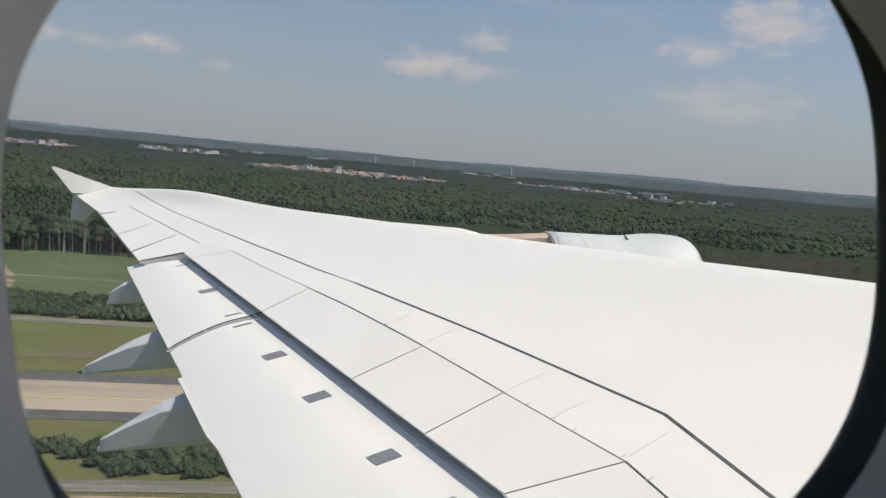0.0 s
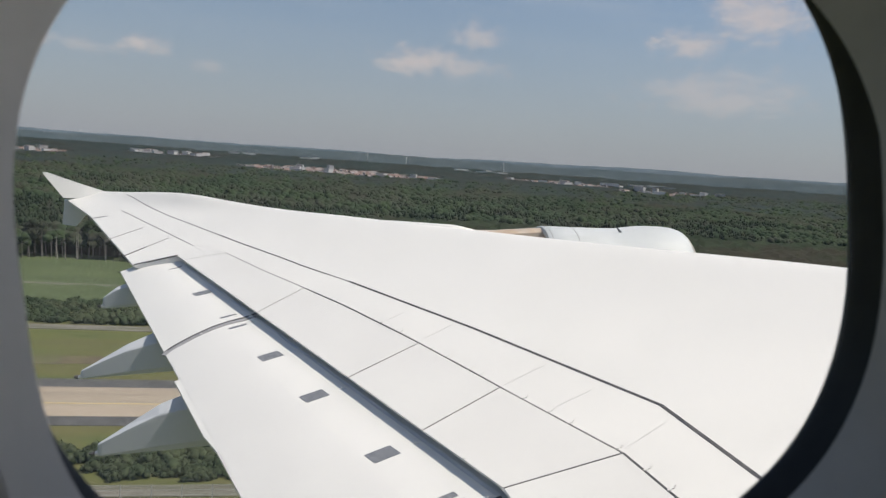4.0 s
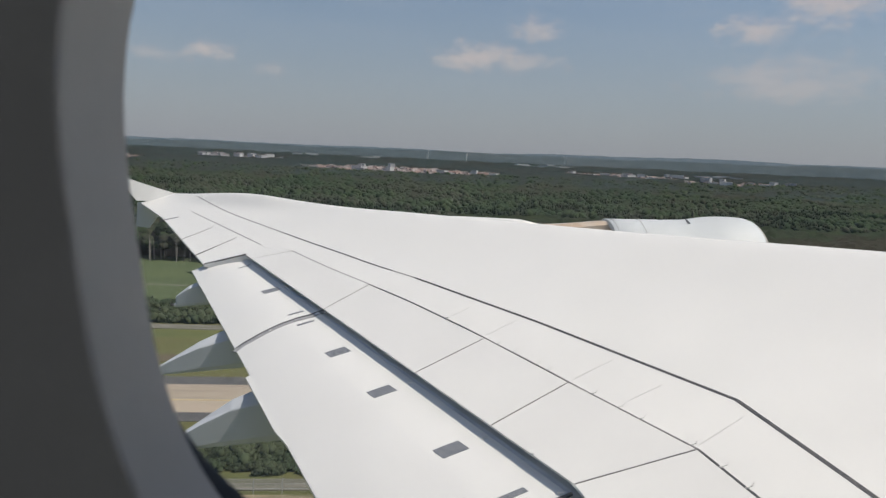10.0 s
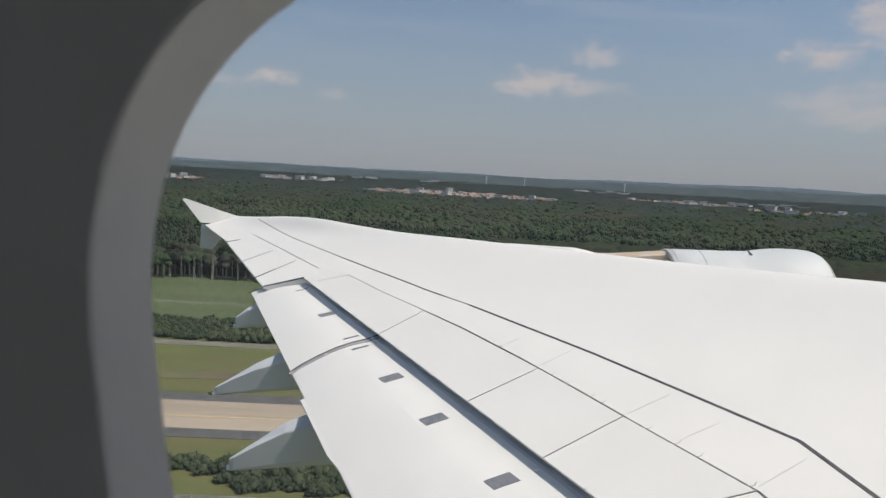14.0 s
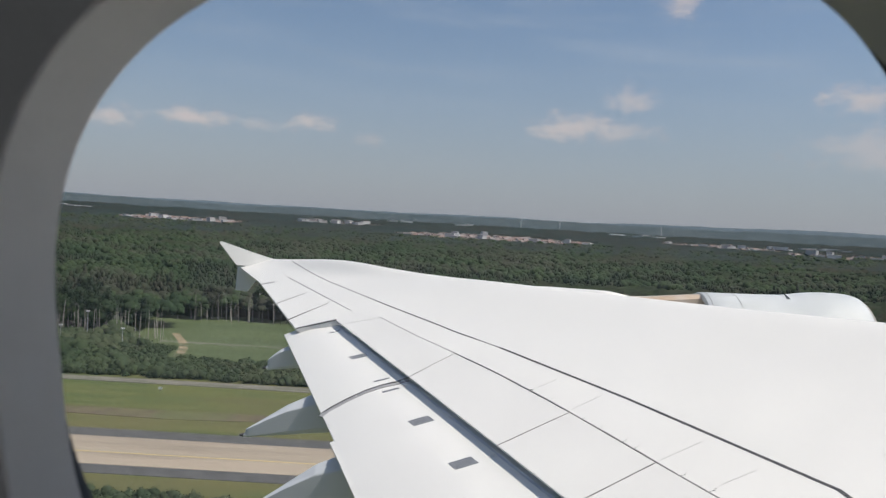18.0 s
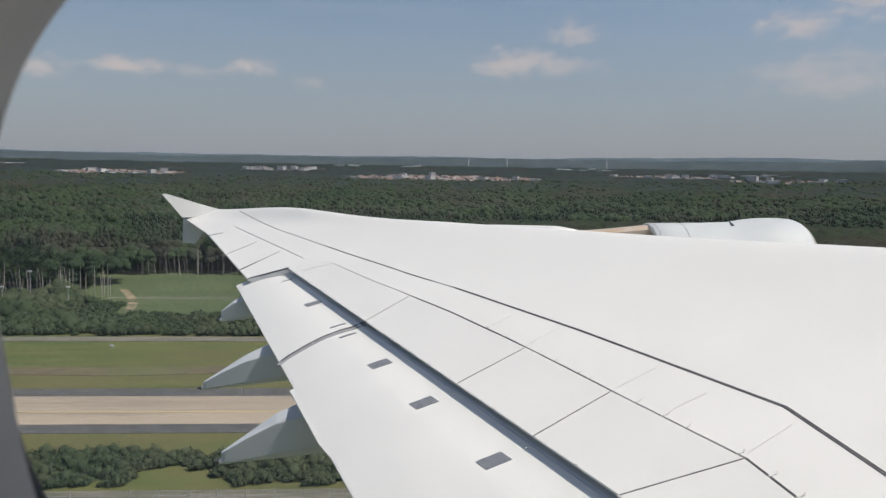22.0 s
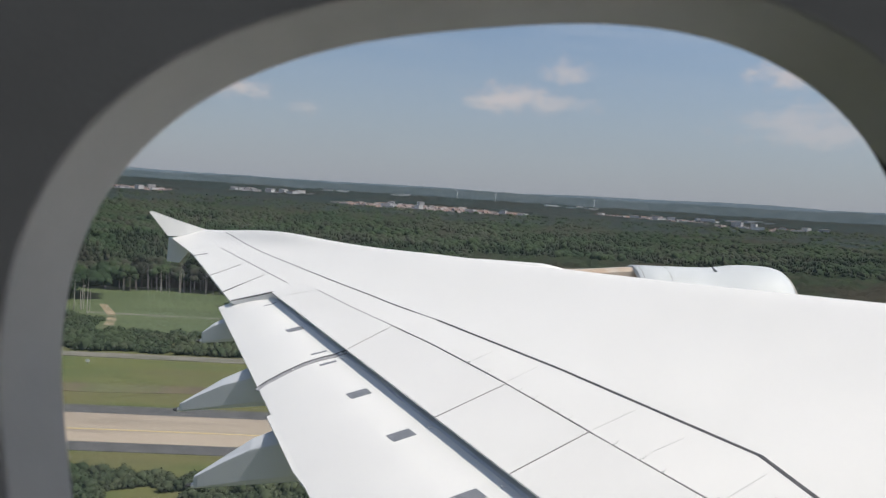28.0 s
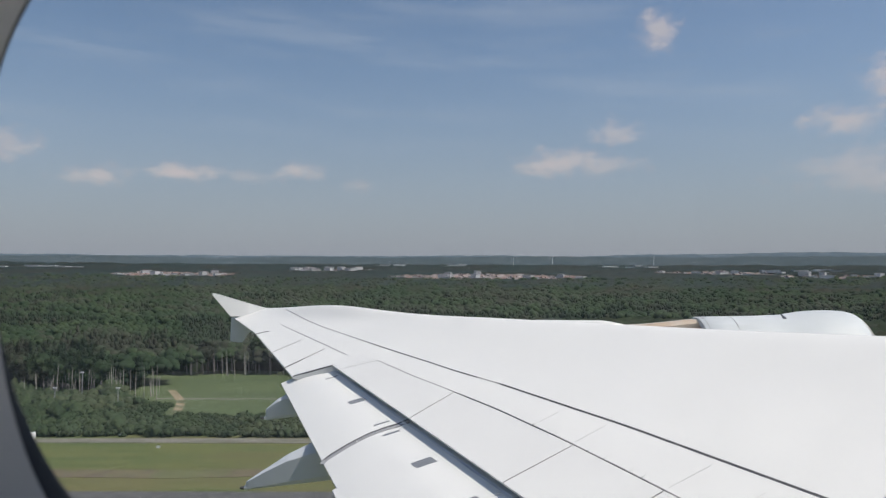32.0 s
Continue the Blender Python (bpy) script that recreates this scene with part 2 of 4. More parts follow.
LEAF = material("leaves", (.05, .08, .03), scale=.10, rough=.9, island=.13, detail=2.0, leafy=True, hues=(.010, ((0.024, 0.043, 0.022), (0.035, 0.059, 0.026), (0.026, 0.048, 0.024), (0.053, 0.078, 0.033), (0.039, 0.060, 0.031), (0.065, 0.062, 0.046), (0.044, 0.055, 0.035), (0.058, 0.076, 0.040))))
PINE = material("pine_needles", (.03, .05, .026), scale=.11, rough=.9, island=.13, detail=2.0, leafy=True, hues=(.010, ((0.020, 0.033, 0.020), (0.027, 0.044, 0.026), (0.038, 0.054, 0.031), (0.053, 0.051, 0.038), (0.032, 0.044, 0.029))))
BUSH = material("bush_leaves", (.034, .054, .026), scale=.16, rough=.9, island=.2, detail=2.0, leafy=True, hues=(.03, ((0.039, 0.061, 0.031), (0.064, 0.086, 0.043), (0.050, 0.073, 0.041), (0.084, 0.099, 0.056), (0.057, 0.077, 0.043))))
MEADOW = material("meadow_grass", (.070, .094, .034), (.055, .078, .028), scale=.05, rough=.95, coarse=(.02, (.048, .072, .026), .7), drawn=.25)
FLOOR = material("forest_floor", (.085, .066, .042), (.060, .062, .032), scale=.12, rough=.95, coarse=(.05, (.12, .092, .062), .6))
BARK = material("bark", (.16, .14, .11), (.10, .09, .07), scale=3, rough=.9)
BIRCH = material("pale_bark", (.36, .34, .30), (.24, .22, .19), scale=3, rough=.85)
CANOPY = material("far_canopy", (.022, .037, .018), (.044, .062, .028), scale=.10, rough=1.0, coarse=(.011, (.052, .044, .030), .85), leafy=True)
# distance haze is mixed into the base colours of these three
FARWOOD = material("hazed_far_woodland", (.027, .043, .041), (.039, .057, .053), scale=.05, rough=1.0, coarse=(.006, (.040, .042, .034), .75), leafy=True)
FAR = material("hazed_distant_woodland", (.034, .054, .065), (.050, .073, .086), scale=.03, rough=1.0, coarse=(.004, (.050, .068, .078), .6), drawn=.25)
HILL = material("hazed_distant_hills", (.068, .097, .125), (.085, .115, .144), scale=.02, rough=1.0, drawn=.2)
WALLS = material("house_walls", (.56, .555, .55), (.40, .395, .39), scale=.02, rough=.8, island=.22)
ROOFS = material("house_roofs", (.22, .14, .115), (.18, .17, .17), scale=.03, rough=.8, island=.3)
STEEL = material("galvanised_steel", (.45, .46, .47), (.36, .37, .38), scale=3, rough=.5, metal=.4)
WHITE = material("white_paint", (.75, .75, .74), (.68, .68, .67), scale=2, rough=.4)
TYRE = material("tyre_rubber", (.02, .02, .02), (.03, .03, .03), scale=5, rough=.8)
DARKGLASS = material("dark_glass", (.02, .025, .03), (.03, .03, .03), scale=2, rough=.1)


def glass_material():
    m = bpy.data.materials.new("window_pane")
    m.use_nodes = True
    tr = m.node_tree
    tr.nodes.clear()
    clear = tr.nodes.new("ShaderNodeBsdfTransparent")
    clear.inputs[0].default_value = (.97, .975, .975, 1)
    gloss = node(tr, "ShaderNodeBsdfGlossy", Roughness=.02)
    # translucent share puts a hazy veil over the view, lifting its dark tones
    pane_haze = node(tr, "ShaderNodeBsdfTranslucent")
    pane_haze.inputs[0].default_value = (.9, .93, .95, 1)
    pane_hazed = node(tr, "ShaderNodeMixShader")
    pane_hazed.inputs[0].default_value = .028
    tr.links.new(clear.outputs[0], pane_hazed.inputs[1])
    tr.links.new(pane_haze.outputs[0], pane_hazed.inputs[2])
    mix = node(tr, "ShaderNodeMixShader")
    mix.inputs[0].default_value = .004
    tr.links.new(pane_hazed.outputs[0], mix.inputs[1])
    tr.links.new(gloss.outputs[0], mix.inputs[2])
    out = tr.nodes.new("ShaderNodeOutputMaterial")
    tr.links.new(mix.outputs[0], out.inputs[0])
    return m


PANE = glass_material()


# ---- building helpers ----
def part(name, bm, mat, parent=None, label="", smooth=False):
    """One mesh object from a bmesh, under its thing."""
    me = bpy.data.meshes.new(name)
    bmesh.ops.recalc_face_normals(bm, faces=bm.faces)
    bm.to_mesh(me)
    bm.free()
    me.materials.append(mat)
    if smooth:
        me.polygons.foreach_set("use_smooth", [True] * len(me.polygons))
    ob = new(name, me)
    if parent:
        ob.parent = parent
    if label:
        tagged(ob, label)
    return ob


def thing(name, label, category, group="", place=(0, 0, 0)):
    ob = new(name)
    ob.location = place
    return tagged(ob, label, category, group)


def loft(bm, loops, closed=True, caps=True):
    """Skin between loops of equally many points."""
    rows = [[bm.verts.new(p) for p in loop] for loop in loops]
    n = len(rows[0])
    for a, b in zip(rows, rows[1:]):
        for i in range(n if closed else n - 1):
            j = (i + 1) % n
            bm.faces.new((a[i], a[j], b[j], b[i]))
    if caps and closed:
        bm.faces.new(rows[0])
        bm.faces.new(rows[-1])
    return rows


def box(bm, lo, hi, m=None):
    made = bmesh.ops.create_cube(bm, size=1)["verts"]
    for v in made:
        v.co = Vector([l + (c + .5) * (h - l) for c, l, h in zip(v.co, lo, hi)])
        if m:
            v.co = m @ v.co
    return made


def sheet(name, mat, x0, x1, y0, y1, z, label, category="", steps=40, thick=.12, wobble=0.0):
    """A flat strip of ground cover with a slightly uneven edge."""
    bm = bmesh.new()
    lo, hi = [], []
    for i in range(steps + 1):
        x = x0 + (x1 - x0) * i / steps
        w = wobble * noise.noise((x * .03, y0, 0)), wobble * noise.noise((x * .03, y1, 5))
        lo.append((x, y0 + w[0]))
        hi.append((x, y1 + w[1]))
    top = [[bm.verts.new((x, y, z)) for x, y in side] for side in (lo, hi)]
    bot = [[bm.verts.new((x, y, z - thick)) for x, y in side] for side in (lo, hi)]
    for i in range(steps):
        bm.faces.new((top[0][i], top[0][i + 1], top[1][i + 1], top[1][i]))
        for s in (0, 1):
            bm.faces.new((top[s][i], top[s][i + 1], bot[s][i + 1], bot[s][i]))
    return tagged(part(name, bm, mat), label, category or name, kind="structure")


# ---- ground and distance ----
def slope(r):
    """The wooded plain rises gently away from the airfield."""
    return 54 * max(0.0, (r - 800) / 1850) ** 1.3


def build_ground():
    bm = bmesh.new()
    centre = bm.verts.new((0, 0, GROUND))
    radii = [60, 120, 180, 240, 400, 800, 1600, 2600]
    rings = [[bm.verts.new((r * math.sin(a), r * math.cos(a), GROUND)) for a in (i * math.tau / 72 for i in range(72))] for r in radii]
    for i in range(72):
        j = (i + 1) % 72
        bm.faces.new((centre, rings[0][i], rings[0][j]))
        for a, b in zip(rings, rings[1:]):
            bm.faces.new((a[i], a[j], b[j], b[i]))
    tagged(part("ground", bm, GRASS), "flat green and yellowish airfield grass with worn patches", "ground", kind="structure")
    bm = bmesh.new()
    rows = []
    for r in (2590, 2900, 3300, 3800, 4300, 4700):
        rows.append([(r * math.sin(i * math.tau / 144), r * math.cos(i * math.tau / 144), GROUND + .3 + (6 * noise.noise((r * .01, i * .7, 3)) if r > 2600 else 0)) for i in range(144)])
    loft(bm, rows, caps=False)
    tagged(part("far_land", bm, FAR, smooth=True), "distant wooded plain reaching the horizon, haze mixed into its colour", "land", kind="structure")
    for name, r, base, amp, freq in (("near_ridge", 2980, 78, 7, 11), ("mid_ridge", 3550, 94, 9, 8), ("far_ridge", 4150, 111, 11, 6), ("horizon_hills", 4680, 130, 14, 4)):
        bm = bmesh.new()
        low, high, back = [], [], []
        for i in range(1440):
            a = i * math.tau / 1440
            rise = 1 + .12 * min(1, max(0, (math.degrees((a + math.pi) % math.tau - math.pi) + 15) / 40)) * (abs((a + math.pi) % math.tau - math.pi) < 1.6)
            h = base * rise + amp * noise.fractal((math.sin(a) * freq, math.cos(a) * freq, r * .1), 1.0, 2.0, 4) + 3 * noise.noise((a * 90, r, 0)) + 3.5 * noise.noise((a * 400, r, 2))
            low.append((r * math.sin(a), r * math.cos(a), GROUND))
            high.append(((r + 40) * math.sin(a), (r + 40) * math.cos(a), GROUND + h))
            back.append(((r + 140) * math.sin(a), (r + 140) * math.cos(a), GROUND))
        loft(bm, [low, high, back], caps=False)
        tagged(part(name, bm, HILL if r > 4400 else FAR, smooth=True), "low wooded hills on the horizon, coloured blue-grey with haze", "hills", kind="structure")


build_ground()
sheet("road_perimeter", ASPHALT, -1500, 1500, 80, 87, GROUND + .06, "dark asphalt perimeter lane", "road", wobble=.4)
sheet("ground_sand", SAND, -1200, 900, 97, 107, GROUND + .08, "bare sandy strip with weeds along the fence", "sand", wobble=2.5)
sheet("road_gravel", GRAVEL, -1500, 1500, 108.5, 112.5, GROUND + .10, "narrow pale grey gravel road", "road", wobble=.5)
sheet("road_shoulder_near", ASPHALT, -1500, 1500, 138, 143, GROUND + .06, "dark asphalt shoulder beside the runway", "shoulder", wobble=1.0)
sheet("road_runway", CONCRETE, -1500, 1500, 143, 161, GROUND + .08, "pale beige concrete runway strip", "runway", thick=.3)
sheet("trim_runway_line", PAINT_Y, -1500, 1500, 150.2, 150.6, GROUND + .11, "worn yellow painted line along the runway", "road marking", thick=.02)
sheet("road_shoulder", ASPHALT, -1500, 1500, 161, 167, GROUND + .06, "dark asphalt shoulder beside the runway", "shoulder", wobble=1.0)
sheet("ground_soil", SOIL, -900, 700, 179, 185, GROUND + .06, "brown turned soil with thin grass", "soil", wobble=6)
sheet("road_service", GRAVEL, -1500, 1500, 213, 218.5, GROUND + .10, "pale grey gravel service road beside the bushes", "road", wobble=.8)


# ---- foliage ----
def flakes(rng, centres, radii, count, size):
    """Loose leaf sprays: small tilted quads scattered through ellipsoid lobes. Returns vertices (n*4, 3)."""
    pick = rng.integers(0, len(centres), count)
    d = rng.normal(size=(count, 3))
    d /= np.linalg.norm(d, axis=1)[:, None]
    p = centres[pick] + d * radii[pick] * (rng.random(count) ** .25)[:, None]
    face = d + rng.normal(0, .32, (count, 3))
    u = np.cross(face, rng.normal(size=(count, 3)))
    u /= np.linalg.norm(u, axis=1)[:, None]
    w = np.cross(face, u)
    w /= np.linalg.norm(w, axis=1)[:, None]
    s = (size * rng.uniform(.6, 1.4, count))[:, None]
    return np.stack([p - u * s, p + w * s * .8, p + u * s, p - w * s * .7], 1).reshape(-1, 3)


def leaf_mesh(name, mat, sprays=None, clumps=None):
    """One mesh of loose sprays (four corners each) and solid leaf clumps (corners, triangles)."""
    verts, loops, starts = [], [], []
    base = at = 0
    if clumps is not None:
        v, f = clumps
        verts.append(v)
        loops.append(f.ravel())
        starts.append(np.arange(0, f.size, 3))
        base, at = len(v), f.size
    if sprays is not None:
        verts.append(sprays)
        loops.append(base + np.arange(len(sprays)))
        starts.append(at + np.arange(0, len(sprays), 4))
    verts, loops, starts = np.concatenate(verts), np.concatenate(loops).astype(np.int32), np.concatenate(starts).astype(np.int32)
    me = bpy.data.meshes.new(name)
    me.vertices.add(len(verts))
    me.vertices.foreach_set("co", verts.astype(np.float32).ravel())
    me.loops.add(len(loops))
    me.loops.foreach_set("vertex_index", loops)
    me.polygons.add(len(starts))
    me.polygons.foreach_set("loop_start", starts)
    me.update(calc_edges=True)
    me.materials.append(mat)
    return me


def clump_shape(fine):
    bm = bmesh.new()
    bmesh.ops.create_icosphere(bm, subdivisions=2 if fine else 1, radius=1)
    bm.verts.index_update()
    v, f = np.array([p.co for p in bm.verts]), np.array([[q.index for q in face.verts] for face in bm.faces])
    bm.free()
    return v, f


CLUMPS = {fine: clump_shape(fine) for fine in (False, True)}


def clumps(rng, centres, radii, fine=True, rough=.2):
    """Lumpy leaf clumps, one for each lobe, with uneven surfaces."""
    v, f = CLUMPS[fine]
    n = len(centres)
    swell = 1 + rng.normal(0, rough, (n, len(v), 1)).clip(-.45, .5)
    spun = rng.uniform(0, math.tau, n)
    c, q = np.cos(spun)[:, None], np.sin(spun)[:, None]
    turned = np.stack([v[None, :, 0] * c - v[None, :, 1] * q, v[None, :, 0] * q + v[None, :, 1] * c, np.broadcast_to(v[None, :, 2], (n, len(v)))], 2)
    return (turned * swell * radii[:, None] + centres[:, None]).reshape(-1, 3), (f[None] + (np.arange(n) * len(v))[:, None, None]).reshape(-1, 3)


def in_meadow(x, y):
    """A hay meadow let into the forest's edge."""
    a = math.degrees(math.atan2(x, y)) + 3.4 * noise.noise((x * .018, y * .026, 7)) + 1.2 * noise.noise((x * .09, y * .09, 2))
    return -20.0 < a < -9 and 252 + 6 * noise.noise((x * .05, 0, 4)) < y < 352 + 9 * noise.noise((x * .04, 3, 1))


# towns in the far woods: heading, distance, half width in degrees, half depth, houses, share of tall blocks
TOWNS = ((-18.6, 1850, 4.6, 170, 230, .05), (-7.6, 2150, 3.4, 90, 80, .35), (3.5, 1760, 7.4, 190, 420, .03), (19.5, 2050, 5.0, 120, 120, .10), (27.5, 1850, 4.5, 140, 110, .12))


def in_town(x, y):
    a, r = math.degrees(math.atan2(x, y)), math.hypot(x, y)
    ragged = 1 + .5 * noise.noise((x * .008, y * .008, 12))
    return any(((a - t[0]) / t[2]) ** 2 + ((r - t[1]) / t[3]) ** 2 < ragged for t in TOWNS)


def near_clearing(x, y, m=13):
    """Whether a clearing lies within m metres."""
    return any(in_meadow(x + dx, y + dy) or in_felling(x + dx, y + dy) for dx, dy in ((0, 0), (m, 0), (-m, 0), (0, m), (0, -m)))


def in_felling(x, y):
    """Thinned brown ground with bare stems left standing."""
    a = math.degrees(math.atan2(x, y)) + 2.5 * noise.noise((x * .04, y * .04, 3))
    return -29.5 < a < -23.5 and 318 < y + 6 * noise.noise((x * .06, y * .06, 2)) < 366


def crown_lobes(rng, height, pine, k=6):
    if pine:
        k = max(3, k)
        z = np.linspace(.48, .95, k) * height
        wide = np.linspace(2.3, .75, k) * rng.uniform(.85, 1.15)
        return np.stack([rng.normal(0, .4, k), rng.normal(0, .4, k), z], 1), np.stack([wide, wide, np.full(k, .11 * height)], 1)
    a = rng.uniform(0, math.tau) + np.arange(k) * math.tau / max(1, k - 1)
    out = rng.uniform(1.2, 2.4, k)
    out[0] = .2
    high = height * rng.uniform(.56 if k < 6 else .36, .78, k)
    high[0] = height * .80
    r = rng.uniform(1.5, 2.4, (k, 1)) * np.array([[1, 1, .85]])
    r[0] *= 1.2
    return np.stack([np.cos(a) * out, np.sin(a) * out, high], 1), r


def trunk_mesh(bm, height, r, rng, limbs=5):
    lean = rng.normal(0, .25, 2)
    rows = []
    for i in range(6):
        t = i / 5
        rr = r * (1 - .75 * t)
        rows.append([(lean[0] * t * t + rr * math.cos(q), lean[1] * t * t + rr * math.sin(q), t * height * .85) for q in (j * math.tau / 6 for j in range(6))])
    loft(bm, rows)
    for _ in range(limbs):
        t = rng.uniform(.4, .75)
        a, ln = rng.uniform(0, math.tau), rng.uniform(1.2, 2.4)
        base = Vector((lean[0] * t * t, lean[1] * t * t, t * height * .85))
        end = base + Vector((math.cos(a) * ln, math.sin(a) * ln, ln * .8))
        loft(bm, [[p + Vector((w * math.cos(q), w * math.sin(q), 0)) for q in (0, 2.09, 4.19)] for p, w in ((base, r * .35), (end, r * .1))])


def build_near_trees():
    rng = np.random.default_rng(4)
    models = []
    for i in range(6):
        pine = i in (1, 4)
        height = (15.5, 17.0, 13.5, 16.0, 15.0, 12.0)[i]
        top = thing("tree", "tall conifer with a bare trunk at the forest edge" if pine else "leafy green broadleaf tree at the forest edge", "tree", "trees at the forest edge")
        bm = bmesh.new()
        trunk_mesh(bm, height, .22, rng, 6)
        part("trunk", bm, BIRCH if i in (2, 3) else BARK, top)
        c, r = crown_lobes(rng, height, pine, 8)
        crown = new("crown", leaf_mesh("crown", PINE if pine else LEAF, flakes(rng, c, r * 1.12, 1050, .33), clumps(rng, c, r * .76, False, .2)))
        crown.parent = top
        models.append(top)
    spots = []
    for k in range(420):
        y = 288 + 30 * rng.random() ** 1.3
        spots.append((y * rng.uniform(-.62, -.08), y))
    # a closed row of trees round the meadow
    for k in range(110):
        y = 250 + 118 * rng.random()
        x = y * math.tan(radians(rng.uniform(-27, -6)))
        if near_clearing(x, y, 9):
            spots.append((x, y))
    spots = [p for p in spots if not in_meadow(*p) and not (p[1] < 346 and -.42 < p[0] / p[1] < -.15) and not in_felling(*p)]
    for k, (x, y) in enumerate(spots):
        m = pose(x, y, GROUND, 0, 0, rng.uniform(0, 360)) @ Matrix.Scale(rng.uniform(.8, 1.15), 4)
        src = models[k % 6]
        if k < 6:
            src.matrix_basis = m
        else:
            ob = copy_thing(src, m)
            ob.scale = m.to_scale()


build_near_trees()


def build_woods():
    rng = np.random.default_rng(9)
    solid = {False: [], True: []}
    loose = {False: [], True: []}
    # trees, first row, depth of the stand, spread to both sides, clumps a tree, finely shaped, sprays a tree
    for count, y0, depth, left, right, k, fine, sprays in ((2100, 292, 140, -.62, .06, 4, True, 64), (3000, 425, 225, -.64, .12, 3, False, 22), (9500, 600, 420, -.66, .98, 2, False, 0), (10500, 980, 620, -.66, .98, 1, False, 0)):
        y = y0 + depth * rng.random(count)
        x = y * rng.uniform(left, right, count)
        for i in range(count):
            if in_meadow(x[i], y[i]) or in_felling(x[i], y[i]):
                continue
            stand = noise.noise((x[i] * .012, y[i] * .012, 0))
            h = rng.uniform(10.0, 14.0) + 4 * noise.noise((x[i] * .02, y[i] * .02, 6)) + (2.5 if rng.random() < .07 else 0)
            pine = stand > .1 and rng.random() < .85
            c, r = crown_lobes(rng, h, pine and k > 1, k)
            if k == 1:
                r = r * 1.9
            elif k == 2:
                r = r * 1.45
            c[:, :2] += (x[i], y[i])
            c[:, 2] += GROUND + slope(math.hypot(x[i], y[i]))
            solid[pine].append((c, r, fine))
            if sprays:
                loose[pine].append(flakes(rng, c, r * 1.14, sprays, .46))
    for pine, mat, label in ((False, LEAF, "dense green broadleaf forest with rounded crowns"), (True, PINE, "dense dark conifer stands in the forest")):
        vs, fs, at = [], [], 0
        for fine in (True, False):
            some = [q for q in solid[pine] if q[2] == fine]
            v, f = clumps(rng, np.concatenate([q[0] for q in some]), np.concatenate([q[1] for q in some]), fine, .17)
            vs.append(v)
            fs.append(f + at)
            at += len(v)
        name = "forest_pines" if pine else "forest_leaves"
        tagged(new(name, leaf_mesh(name, mat, np.concatenate(loose[pine]), (np.concatenate(vs), np.concatenate(fs)))), label, "forest", kind="stuff")
    bm = bmesh.new()
    for i in range(214):
        if i < 84:
            y0 = rng.uniform(280, 292)
            x0 = y0 * (rng.uniform(-.50, -.35) if rng.random() < .5 else rng.uniform(-.60, -.40) if rng.random() < .7 else rng.uniform(-.18, -.05))
        elif i < 124:
            # along the meadow's far side
            y0 = rng.uniform(345, 356)
            x0 = y0 * rng.uniform(-.36, -.14)
        else:
            y0 = rng.uniform(316, 372)
            x0 = y0 * math.tan(radians(rng.uniform(-30, -23)))
        h, w = rng.uniform(7, 13), rng.uniform(.09, .19)
        lean = rng.normal(0, .5, 2)
        loft(bm, [[(x0 + lean[0] * z / h + w * f * math.cos(q), y0 + lean[1] * z / h + w * f * math.sin(q), GROUND + z) for q in (0, 1.57, 3.14, 4.71)] for f, z in ((1, 0), (.7, h * .6), (.3, h))])
        for _ in range(3):
            z, a, ln = h * rng.uniform(.55, .9), rng.uniform(0, math.tau), rng.uniform(.6, 1.6)
            p = Vector((x0 + lean[0] * z / h, y0 + lean[1] * z / h, GROUND + z))
            loft(bm, [[e + Vector((r * math.cos(q), r * math.sin(q), 0)) for q in (0, 2.09, 4.19)] for e, r in ((p, .06), (p + Vector((math.cos(a) * ln, math.sin(a) * ln, ln)), .02))])
    tagged(part("forest_trunks", bm, BIRCH), "pale slender bare stems along the forest edge and in the felling", "trunks", kind="stuff")
    # the meadow with its mown track, and the thinned ground
    for name, mat, a0, a1, y0, y1, lift, label, kind_name in (("ground_meadow", MEADOW, -22.6, -6, 246, 374, .05, "bright green hay meadow between woods", "meadow"), ("ground_felling", FLOOR, -31, -22.6, 312, 372, .05, "brown thinned forest floor", "forest floor"), ("road_meadow_track", GRAVEL, -19.5, -6, 284, 287, .10, "pale farm track across the meadow", "track")):
        bm = bmesh.new()
        rows = [[bm.verts.new((y * math.tan(radians(a0 + (a1 - a0) * i / 24)), y + 2.0 * noise.noise((i * .3, y, 1)), GROUND + lift)) for i in range(25)] for y in (y0, (y0 + y1) / 2, y1)]
        for p, q in zip(rows, rows[1:]):
            for i in range(24):
                bm.faces.new((p[i], p[i + 1], q[i + 1], q[i]))
        tagged(part(name, bm, mat), label, kind_name, kind="structure")
    # a sandy path along the meadow's edge
    bm = bmesh.new()
    rows = [[bm.verts.new((-85 - 16 * t + 2 * math.sin(t * 4) + d, 256 + 50 * t, GROUND + .12)) for t in (k / 16 for k in range(17))] for d in (-1.6, 1.6)]
    for i in range(16):
        bm.faces.new((rows[0][i], rows[0][i + 1], rows[1][i + 1], rows[1][i]))
    tagged(part("road_sand_path", bm, SAND), "pale winding sandy path beside the meadow", "path", kind="structure")
    # bushes: a belt of rounded shrubs beside the service road, lower in front of the meadow
    lobes, sizes, sprays = [], [], []
    for i in range(3400):
        y0 = rng.uniform(221, 294)
        x0 = y0 * rng.uniform(-.66, .1)
        low = -.40 < x0 / y0 < -.15
        if in_meadow(x0, y0):
            continue
        s = rng.uniform(1.0, 2.4) * (1.5 if noise.noise((x0 * .03, y0 * .03, 2)) > .1 else .9) * (1.35 if y0 > 272 and not low else 1.0) * (.62 if low else 1.0)
